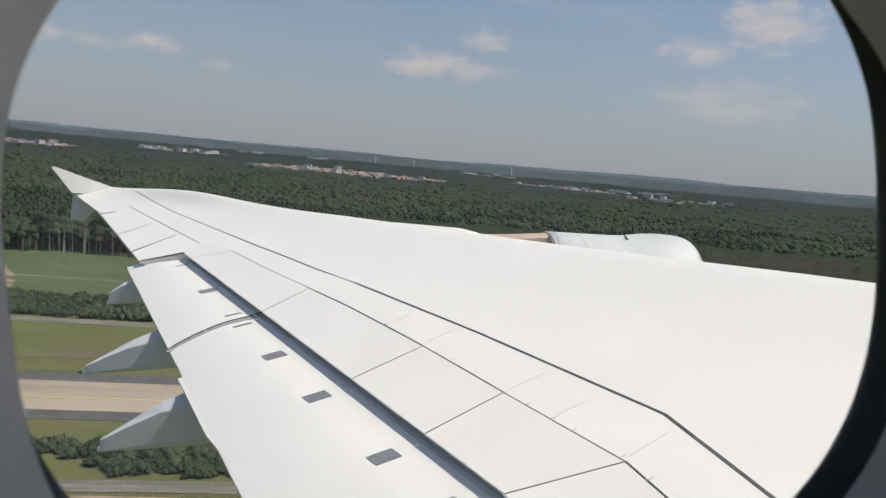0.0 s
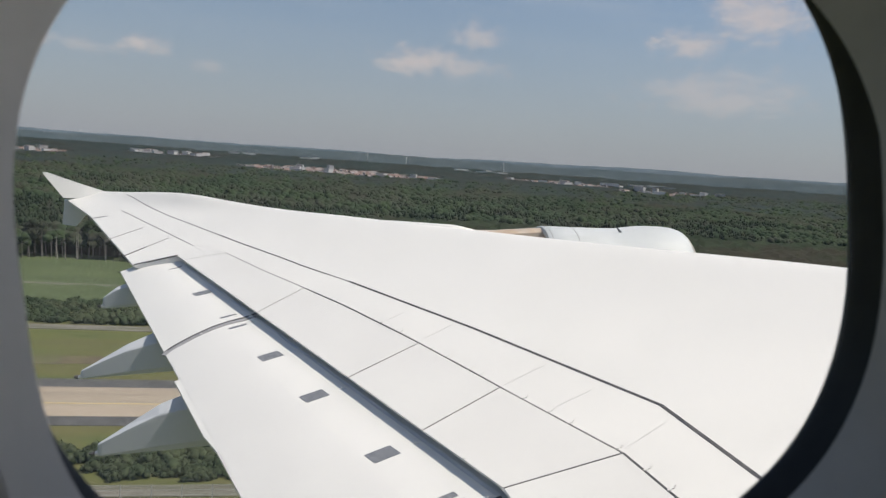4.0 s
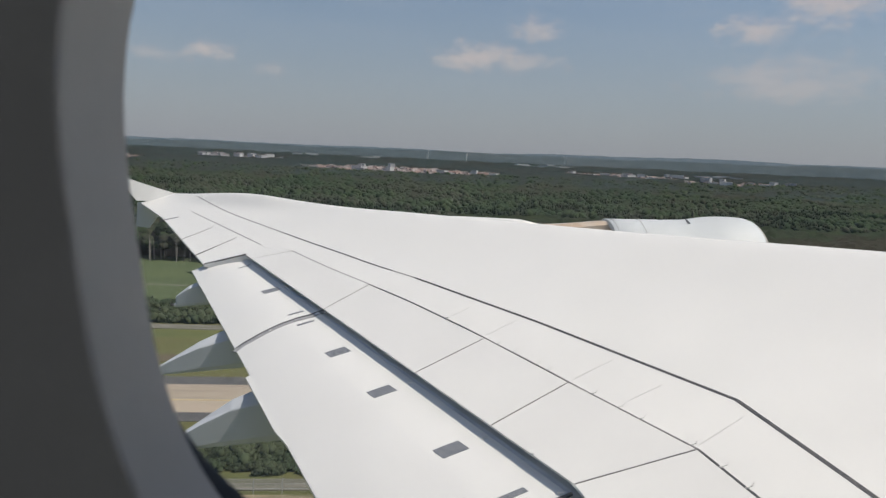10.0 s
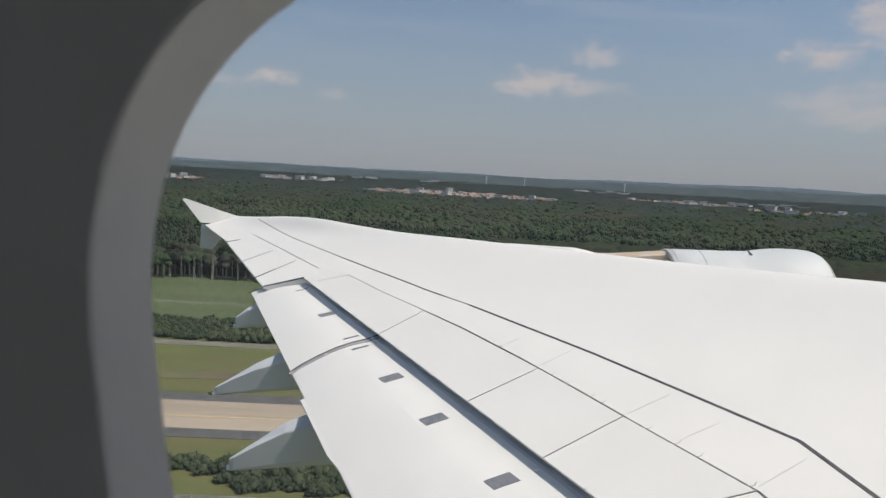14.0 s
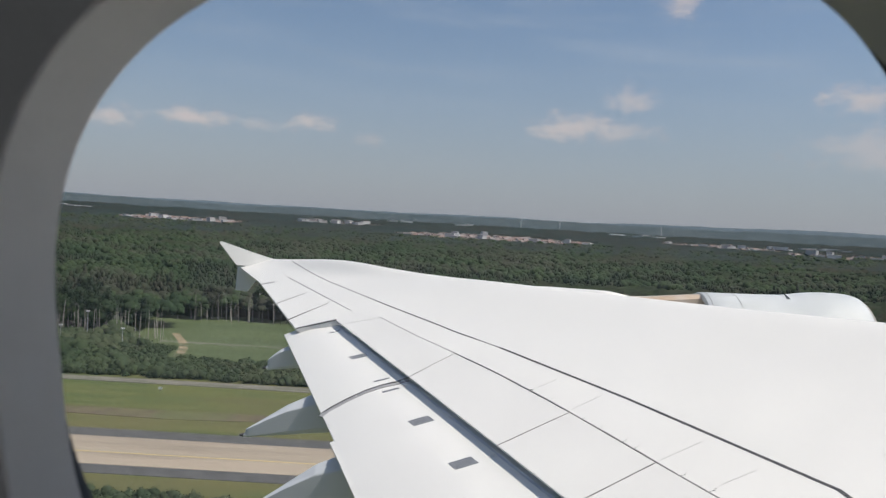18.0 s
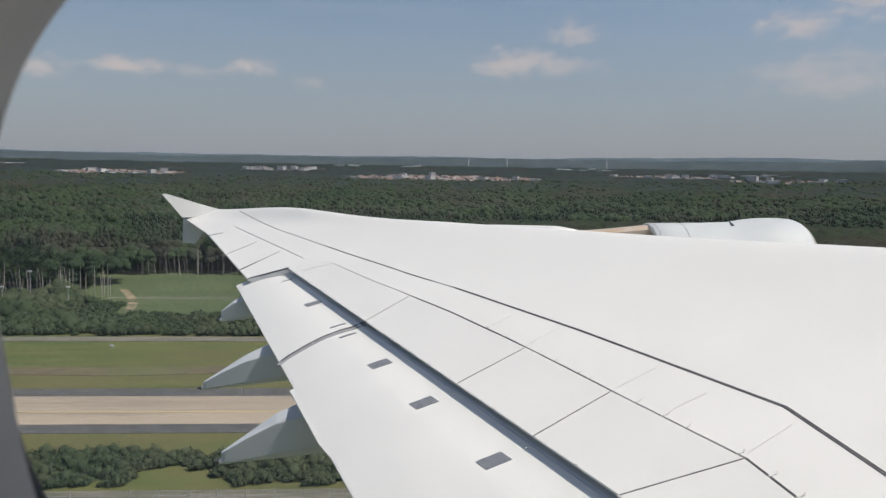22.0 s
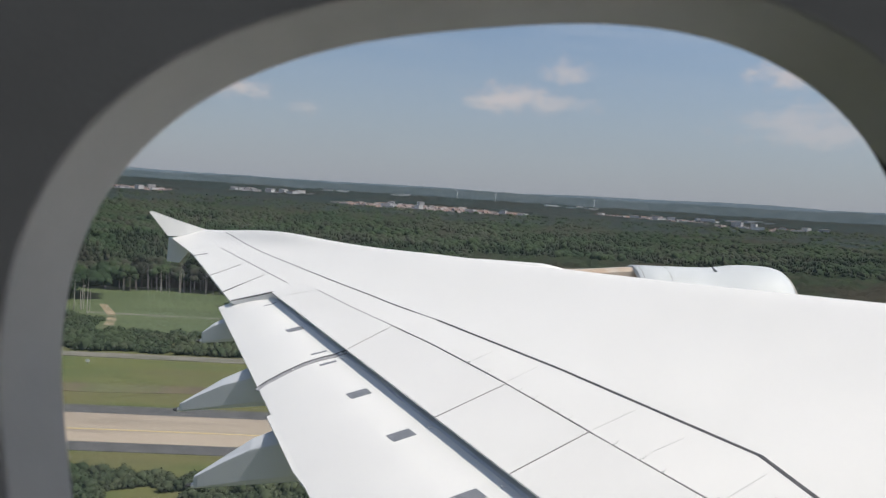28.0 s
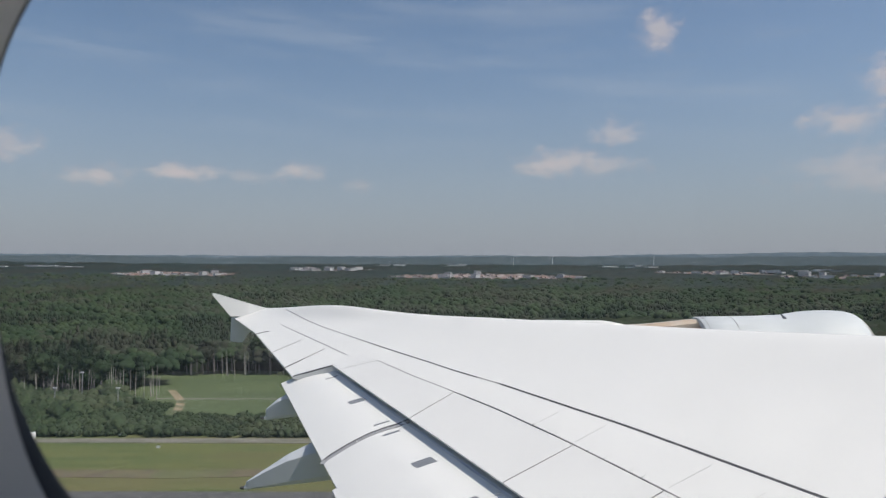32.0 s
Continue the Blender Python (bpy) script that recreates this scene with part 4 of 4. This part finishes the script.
def build_engine():
    """Nacelle ahead of the leading edge, with its intake, strake and pylon."""
    def ring(back, r, n=48):
        return [Vector((12.0 - back, 21.5 + r * math.sin(a), -2.36 + r * math.cos(a))) for a in (k * math.tau / n for k in range(n))]
    bm = bmesh.new()
    loft(bm, [ring(d, r) for d, r in ((.60, 1.57), (.62, 1.58), (.80, 1.63), (1.10, 1.65), (1.43, 1.65), (1.70, 1.64), (1.95, 1.615), (2.25, 1.565))], caps=False)
    cowl = part("engine_cowl", bm, NACELLE, wing, "pale grey-blue engine cowling with rounded top", smooth=True)
    bm = bmesh.new()
    loft(bm, [ring(d, r) for d, r in ((2.25, 1.565), (2.5, 1.525), (3.2, 1.495), (4.2, 1.475), (4.80, 1.465), (4.83, 1.44), (4.83, 1.3), (4.3, 1.3))], caps=False)
    part("aft_cowl", bm, NACELLE, cowl, "pale aft cowl with fine seams", smooth=True).data.set_sharp_from_angle(angle=radians(40))
    bm = bmesh.new()
    loft(bm, [ring(d, r) for d, r in ((.60, 1.571), (.50, 1.50), (.42, 1.40), (.36, 1.28), (.33, 1.15), (.34, 1.05), (.42, .98), (.6, .96), (.9, .98))], caps=False)
    part("intake_lip", bm, LIP, cowl, "bare metal intake lip with warm tint", smooth=True)
    bm = bmesh.new()
    loft(bm, [ring(.9, .98), ring(.9, .3), ring(.55, .04)], caps=False)
    part("fan", bm, SEALANT_DARK, cowl, "dark fan face inside the intake")
    bm = bmesh.new()
    loft(bm, [ring(d, r, 32) for d, r in ((4.2, 1.0), (6.4, .85), (7.4, .6), (8.0, .3))])
    part("exhaust_cone", bm, HEAT, cowl, smooth=True)
    for d, r in ((3.95, 1.482), (4.72, 1.468)):
        bm = bmesh.new()
        loft(bm, [ring(d - .007, r + .005), ring(d + .007, r + .005), ring(d + .007, r - .02), ring(d - .007, r - .02)], caps=False)
        part("cowl_seam", bm, SEAM, cowl)
    bm = bmesh.new()
    loft(bm, [[(9.29, 20.98 + w, -.80), (9.33, 20.98 + w, -.80), (9.47, 20.98 + w, -.92), (9.38, 20.98 + w, -.94)] for w in (0, .02)])
    part("strake", bm, PATCH, cowl, "small dark strake on the cowling")
    bm = bmesh.new()
    loft(bm, [[(x, 21.5 - w, lo), (x, 21.5 - w, hi - .1), (x, 21.5 - w * .5, hi), (x, 21.5 + w * .5, hi), (x, 21.5 + w, hi - .1), (x, 21.5 + w, lo)]
              for x, w, lo, hi in ((7.3, .30, -2.0, -.95), (6.85, .32, -2.0, -.99), (6.3, .32, -2.0, -1.05), (5.8, .30, -2.0, -1.10), (5.0, .28, -2.0, -1.15), (4.3, .24, -2.0, -1.19))])
    part("pylon", bm, HEAT, cowl, "tan heat-tinted engine pylon")


def build_slat():
    """The end of the drooped outboard slat, just ahead of the leading edge."""
    bm = bmesh.new()
    loops = []
    for i in range(9):
        y = 21.65 + 2.35 * i / 8
        x = x_lead(y) + .75
        z = -1.02 - .085 * i / 8 - (.06 if i == 0 else 0)
        loops.append([(x + d, y, z + h) for d, h in ((-.5, -.35), (-.2, -.06), (.1, 0), (.4, -.05), (.7, -.22), (.85, -.5), (.3, -.6))])
    loft(bm, loops)
    part("slat", bm, WING, wing, "drooped white leading edge slat", smooth=True)


build_slat()
build_wing_skin()
build_spoilers()
build_seams()
inner_flap = build_flap(.7, 10.08, .7, 9.90)
mid_flap = build_flap(10.20, 19.14, 10.02, 18.33)
outer_flap = build_flap(19.16, 25.25, 18.35, 25.3)
for x, y in ((-.20, 16.61), (.66, 14.44), (1.67, 12.02)):
    flap_patch(mid_flap, x, y)
flap_patch(outer_flap, -2.11, 21.50, .42, .30)
flap_patch(outer_flap, -3.17, 24.22, .36, .07)
flap_patch(outer_flap, -1.28, 19.42, .39, .085)
flap_patch(mid_flap, -1.0, 18.63, .40, .10)
flap_patch(mid_flap, 2.37, 10.55, .42, .13)
flap_patch(inner_flap, 2.60, 9.57, .42, .13)
panel("aft_paint_zone", (x_gap(10.3) - .98, 10.2), (x_gap(18.9) - .80, 18.72), (x_flap_tail(18.2) + .012, 18.25), (x_flap_tail(10.1) + .012, 10.08), lambda x, y: flap_top(x, y) + .008, .004, FLAP_AFT, 30, 12, "slightly greyer painted aft part of the flap", mid_flap)
joint = ((-.58, 19.15), (-.90, 19.12), (-1.23, 19.05), (-1.60, 18.91), (-2.02, 18.70), (-2.40, 18.49), (x_flap_tail(18.3) - .02, 18.32))
strip("flap_joint", joint, .07, SEALANT_DARK, .013, flap_top)
# wide grey band: shade of the gap between flaps, put in as colour
strip("flap_joint", [(x, y - .11) for x, y in joint], .16, JOINT_SHADE, .009, flap_top)
strip("flap_joint", [(x, y - .19) for x, y in joint[:-1]], .022, SEAM, .012, flap_top)
strip("flap_joint", between((x_gap(10.22) + .02, 10.22), (x_flap_tail(10.06) - .02, 10.06), 12), .06, SEALANT_DARK, .014, flap_top)
strip("flap_joint", between((x_gap(10.0) + .02, 10.0), (x_flap_tail(9.8) - .02, 9.8), 12), .10, SEAM, .010, flap_top)
strip("flap_joint", between((x_gap(9.93) + .02, 9.93), (x_flap_tail(9.73) - .02, 9.73), 12), .03, SEALANT_DARK, .012, flap_top)
build_fairing(24.4, -5.2, -3.90, .34, .75, 3.2, .5)
build_fairing(20.0, -4.72, -5.02, .20, .85, 4.2, .55)
build_fairing(16.3, -3.49, -5.58, .26, 1.0, 4.6, .6)
build_fairing(11.0, -.70, -5.45, .32, 1.1, 3.6, .6)
build_fence()
build_engine()

# ---- cabin and window ----
LEAN = radians(9.27)
FORE, UPW = Vector((math.cos(LEAN), 0, math.sin(LEAN))), Vector((-math.sin(LEAN), 0, math.cos(LEAN)))
WIN = Vector((0.0787, 0.3653, -0.0421))
HALF_W, HALF_H, SQUARE = 0.2499, 0.2148, 2.602


def oval(depth, grow=1.0, add=0.0, swell=0.0, foot=0.0, n=128):
    """A loop of the window's rounded outline at a depth beyond its pane."""
    pts = []
    for k in range(n):
        a = k * math.tau / n
        c, s = math.cos(a), math.sin(a)
        # the moulding stands farther from the seal on the forward side and, less, at the aft foot
        more = add + swell * (min(1, max(0, (c + .15) / .6)) * min(1, max(0, (.5 - s) / .4)) + .32 * min(1, max(0, -s / .5)) * (1 if c < 0 else 0)) + foot * min(1, max(0, (-.1 - s) / .5)) * min(1, max(0, -c / .3))
        u = math.copysign(abs(c) ** (2 / SQUARE), c) * (HALF_W * grow + more)
        v = math.copysign(abs(s) ** (2 / SQUARE), s) * (HALF_H * grow + more)
        pts.append(WIN + FORE * u + UPW * v + Vector((0, depth, 0)))
    return pts


def rect_loop(depth, left, right, low, high, n=128):
    pts = []
    for k in range(n):
        a = k * math.tau / n
        c, s = math.cos(a), math.sin(a)
        sc = min((right if c > 0 else -left) / max(abs(c), 1e-6), (high if s > 0 else -low) / max(abs(s), 1e-6))
        pts.append(WIN + FORE * c * sc + UPW * s * sc + Vector((0, depth, 0)))
    return pts


def build_cabin():
    bm = bmesh.new()
    w = .02
    loft(bm, [rect_loop(-.024, -1.5, 1.5, -1.1, 1.1), rect_loop(-.044, -1.5, 1.5, -1.1, 1.1), oval(-.044, 1.012, .06, w), oval(-.044, 1.010, .0140, w), oval(-.0434, 1.010, .0122, w), oval(-.0415, 1.010, .0114, w), oval(-.029, 1.011, .018, w), oval(-.024, 1.012, .035, w), rect_loop(-.024, -1.5, 1.5, -1.1, 1.1)], caps=False)
    tagged(part("wall_window_side", bm, PANEL, smooth=False), "shaded grey cabin side wall panel round the window", "wall", kind="structure")
    win = tagged(new("window_1"), "oval airliner cabin window with grey reveal and black seal", "window", kind="structure")
    bm = bmesh.new()
    loft(bm, [oval(-.042, 1.010, .0135, w), oval(-.042, 1.010, .0112, w), oval(-.030, 1.007, .0082, w), oval(-.016, 1.004, .0042, w), oval(-.002, 1.0, .0002, w), oval(0, 1.0, .002, w), oval(.002, 1.0, .012, w), oval(-.034, 1.011, .020, w)], caps=False)
    part("reveal", bm, REVEAL, win, "light grey moulded window reveal", smooth=True).data.set_sharp_from_angle(angle=radians(25))
    bm = bmesh.new()
    loops = []
    for i in range(9):
        d = .003 + i * .0038
        loops.append(oval(d, 1.0, .020 + (.0035 if i % 2 else 0) - .0001 * i, .004, -.011))
    loops += [oval(.042, 1.0, .05), oval(.003, 1.0, .05)]
    loft(bm, loops, caps=False)
    part("seal", bm, RUBBER, win, "ridged black rubber window seal", smooth=True)
    bm = bmesh.new()
    a, b = oval(.030, 1.0, .026), oval(.032, 1.0, .026)
    loft(bm, [a, b])
    pane = part("pane", bm, PANE, win, "clear window pane")
    pane.visible_shadow = False
    # outer skin of the fuselage round the window
    bm = bmesh.new()
    def curved(loop, out=0.0):
        res = []
        for p in loop:
            v = (p - WIN).dot(UPW)
            y = p.y - (v * v / 6.8 if v > 0 else 0) + (.34 * min(1, -v / 3.0) if v < 0 else 0)
            res.append(Vector((p.x, y + out, p.z)))
        return res
    outer = [oval(.044, 1.0, .03), oval(.05, 1.0, .05)]
    for q in (.08, .16, .28, .42, .58, .78, 1.0):
        outer.append(curved(rect_loop(.05, -7 * q, 7 * q, -5.5 * q - .05, 1.8 * q + .1)))
    outer.append(curved(rect_loop(.045, -7, 7, -5.55, 1.9)))
    for q in (1.0, .58, .28, .16):
        outer.append(curved(rect_loop(.045, -7 * q, 7 * q, -5.5 * q - .05, 1.8 * q + .1), -.01))
    outer.append(oval(.040, 1.0, .05))
    loft(bm, outer, caps=False)
    tagged(part("wall_fuselage", bm, WHITE, smooth=True), "white curved outer skin of the fuselage", "wall", kind="structure")
    # the rest of the barrel
    def hull(u, a0=0.0, a1=1.0, n=40):
        pts = []
        knots = ((.42, 0), (.37, .6), (-.11, 1.9), (-1.3, 2.75), (-3.1, 3.15), (-4.9, 2.75), (-6.3, 1.6), (-6.95, 0), (-7.1, -2.0), (-6.5, -4.6), (-5.0, -6.1), (-3.1, -6.6), (-1.0, -6.35), (.2, -5.95), (.707, -5.5), (.76, -3.6), (.66, -2.0), (.5, -.8), (.42, 0))
        for i in range(n + 1):
            t = (a0 + (a1 - a0) * i / n) * (len(knots) - 1)
            k = min(int(t), len(knots) - 2)
            f = t - k
            p0, p1, p2, p3 = knots[(k - 1) % 18], knots[k], knots[k + 1], knots[(k + 2) % 18 if k + 2 > 18 else k + 2]
            y, v = (.5 * (2 * b + (c - a) * f + (2 * a - 5 * b + 4 * c - d) * f * f + (3 * b - a - 3 * c + d) * f ** 3) for a, b, c, d in zip(p0, p1, p2, p3))
            pts.append(Vector((WIN.x, 0, WIN.z)) + FORE * u + UPW * v + Vector((0, y, 0)))
        return pts
    for name, u0, u1, a0, a1 in (("wall_fuselage_mid", -7.02, 7.02, 2 / 18, 14 / 18), ("wall_fuselage_fore", 7.0, 23, 0, 1), ("wall_fuselage_aft", -15, -7.0, 0, 1)):
        bm = bmesh.new()
        rows = [hull(u0 + (u1 - u0) * i / 6, a0, a1) for i in range(7)]
        loft(bm, rows, closed=False, caps=False)
        if a0 == 0:
            bm.faces.new([bm.verts.new(p) for p in (rows[0] if u0 < 0 else rows[-1])[:-1]])
        tagged(part(name, bm, WHITE, smooth=True), "white outer skin of the airliner fuselage", "wall", kind="structure")
    m = Matrix.Translation(WIN) @ Matrix(((FORE.x, 0, UPW.x), (0, 1, 0), (FORE.z, 0, UPW.z))).to_4x4()
    for name, lo, hi, label in (("floor", (-1.5, -2.2, -1.16), (1.5, -.03, -1.1), "plain grey cabin floor"), ("ceiling", (-1.5, -2.2, 1.1), (1.5, -.03, 1.16), "plain pale cabin ceiling"),
                                ("wall_inboard_low", (-1.5, -2.26, -1.16), (1.5, -2.2, -.35), "plain cabin wall below the fill lamp's opening"), ("wall_inboard_high", (-1.5, -2.26, .35), (1.5, -2.2, 1.16), "plain cabin wall above the fill lamp's opening"),
                                ("wall_inboard_aft", (-1.5, -2.26, -.35), (-.9, -2.2, .35), "plain cabin wall beside the fill lamp's opening"), ("wall_inboard_fore", (.9, -2.26, -.35), (1.5, -2.2, .35), "plain cabin wall beside the fill lamp's opening"),
                                ("wall_aft", (-1.56, -2.26, -1.16), (-1.5, -.03, 1.16), "plain aft cabin wall"), ("wall_fore", (1.5, -2.26, -1.16), (1.56, -.03, 1.16), "plain forward cabin wall")):
        bm = bmesh.new()
        box(bm, lo, hi, m)
        tagged(part(name, bm, PANEL), label, name.split("_")[0], kind="structure")
    # fill lamp added in the unseen inboard wall to brighten the cabin
    fill = bpy.data.lights.new("cabin_fill", "AREA")
    fill.shape, fill.size, fill.size_y, fill.energy, fill.color = "RECTANGLE", 1.8, .7, CABIN_FILL, (.86, .93, 1.0)
    lamp = new("cabin_fill", fill)
    lamp.matrix_world = look(m @ Vector((0, -2.23, 0)), m @ Vector((0, 0, 0)))


build_cabin()
for ob in list(scene.objects):
    if ob not in level_things and not ob.parent:
        ob.matrix_basis = BANK @ ob.matrix_basis


# ---- things on the airfield ----
def build_mast(x, y, height):
    top = thing("light_mast", "slender grey steel light mast beside the service road", "light mast", "masts along the road", (x, y, GROUND))
    bm = bmesh.new()
    loft(bm, [[(r * math.cos(q), r * math.sin(q), z) for q in (k * math.tau / 8 for k in range(8))] for r, z in ((.16, 0), (.13, height * .5), (.08, height))])
    part("pole", bm, STEEL, top)
    bm = bmesh.new()
    box(bm, (-.5, -.12, height), (.5, .12, height + .12))
    part("crossbar", bm, STEEL, top)
    for s in (-.4, .4):
        bm = bmesh.new()
        box(bm, (s - .22, -.25, height + .12), (s + .22, .2, height + .45))
        part("lamp", bm, WHITE, top, "white lamp head")
    bm = bmesh.new()
    box(bm, (-.3, -.3, 0), (.3, .3, .25))
    part("base", bm, GRAVEL, top)


for x, y, h in ((-122, 272, 11), (-150, 263, 7), (-127, 263, 7), (-106, 263, 7), (-48, 290, 12)):
    build_mast(x, y, h)


def build_van(x, y, turn):
    top = thing("van", "small white van parked on the gravel service road", "van", "", (x, y, GROUND + .10))
    top.rotation_euler = (0, 0, radians(turn))
    bm = bmesh.new()
    prof = ((-2.4, .45), (2.35, .45), (2.4, 1.05), (1.75, 1.2), (1.15, 2.05), (-2.3, 2.15), (-2.42, 1.9))
    loft(bm, [[(px, s, pz) for px, pz in prof] for s in (-.92, .92)])
    part("body", bm, WHITE, top)
    for s in (-.935, .935):
        bm = bmesh.new()
        box(bm, (.1, min(s, s * .99), 1.25), (1.15, max(s, s * .99), 1.85))
        part("window", bm, DARKGLASS, top)
    bm = bmesh.new()
    v = [bm.verts.new(p) for p in ((1.73, -.75, 1.26), (1.73, .75, 1.26), (1.22, .7, 1.98), (1.22, -.7, 1.98))]
    bm.faces.new(v)
    for q in v:
        q.co.x += .03
    part("windscreen", bm, DARKGLASS, top)
    for wx in (-1.5, 1.5):
        for s in (-.85, .85):
            bm = bmesh.new()
            bmesh.ops.create_cone(bm, cap_ends=True, segments=16, radius1=.36, radius2=.36, depth=.24, matrix=pose(wx, s, .36, 90, 0, 0))
            part("wheel", bm, TYRE, top)


build_van(-112, 215.7, 178)


def build_fence_line():
    top = thing("perimeter_fence", "low wire fence on grey posts along the road", "fence", "", (0, 0, GROUND))
    bm = bmesh.new()
    bmesh.ops.create_cone(bm, cap_ends=True, segments=6, radius1=.06, radius2=.05, depth=2.2, matrix=pose(0, 0, 1.1))
    first = part("post", bm, STEEL, top)
    first.location = (-260, 107.7, 0)
    for i in range(1, 110):
        ob = new("post", first.data)
        ob.parent, ob.location = top, (-260 + i * 4, 107.7, 0)
    for z in (.7, 1.4, 2.1):
        bm = bmesh.new()
        box(bm, (-260, 107.68, z - .012), (176, 107.72, z + .012))
        part("wire", bm, STEEL, top)


build_fence_line()


def build_markers():
    for i, x in enumerate(range(-160, 61, 44)):
        top = thing("runway_marker", "small white marker board on a post in the grass", "marker", "runway markers", (x, 205 + (i % 2), GROUND))
        bm = bmesh.new()
        box(bm, (-.05, -.05, 0), (.05, .05, .7))
        part("post", bm, STEEL, top)
        bm = bmesh.new()
        box(bm, (-.5, -.09, .55), (.5, -.052, 1.15))
        part("board", bm, WHITE, top)


build_markers()
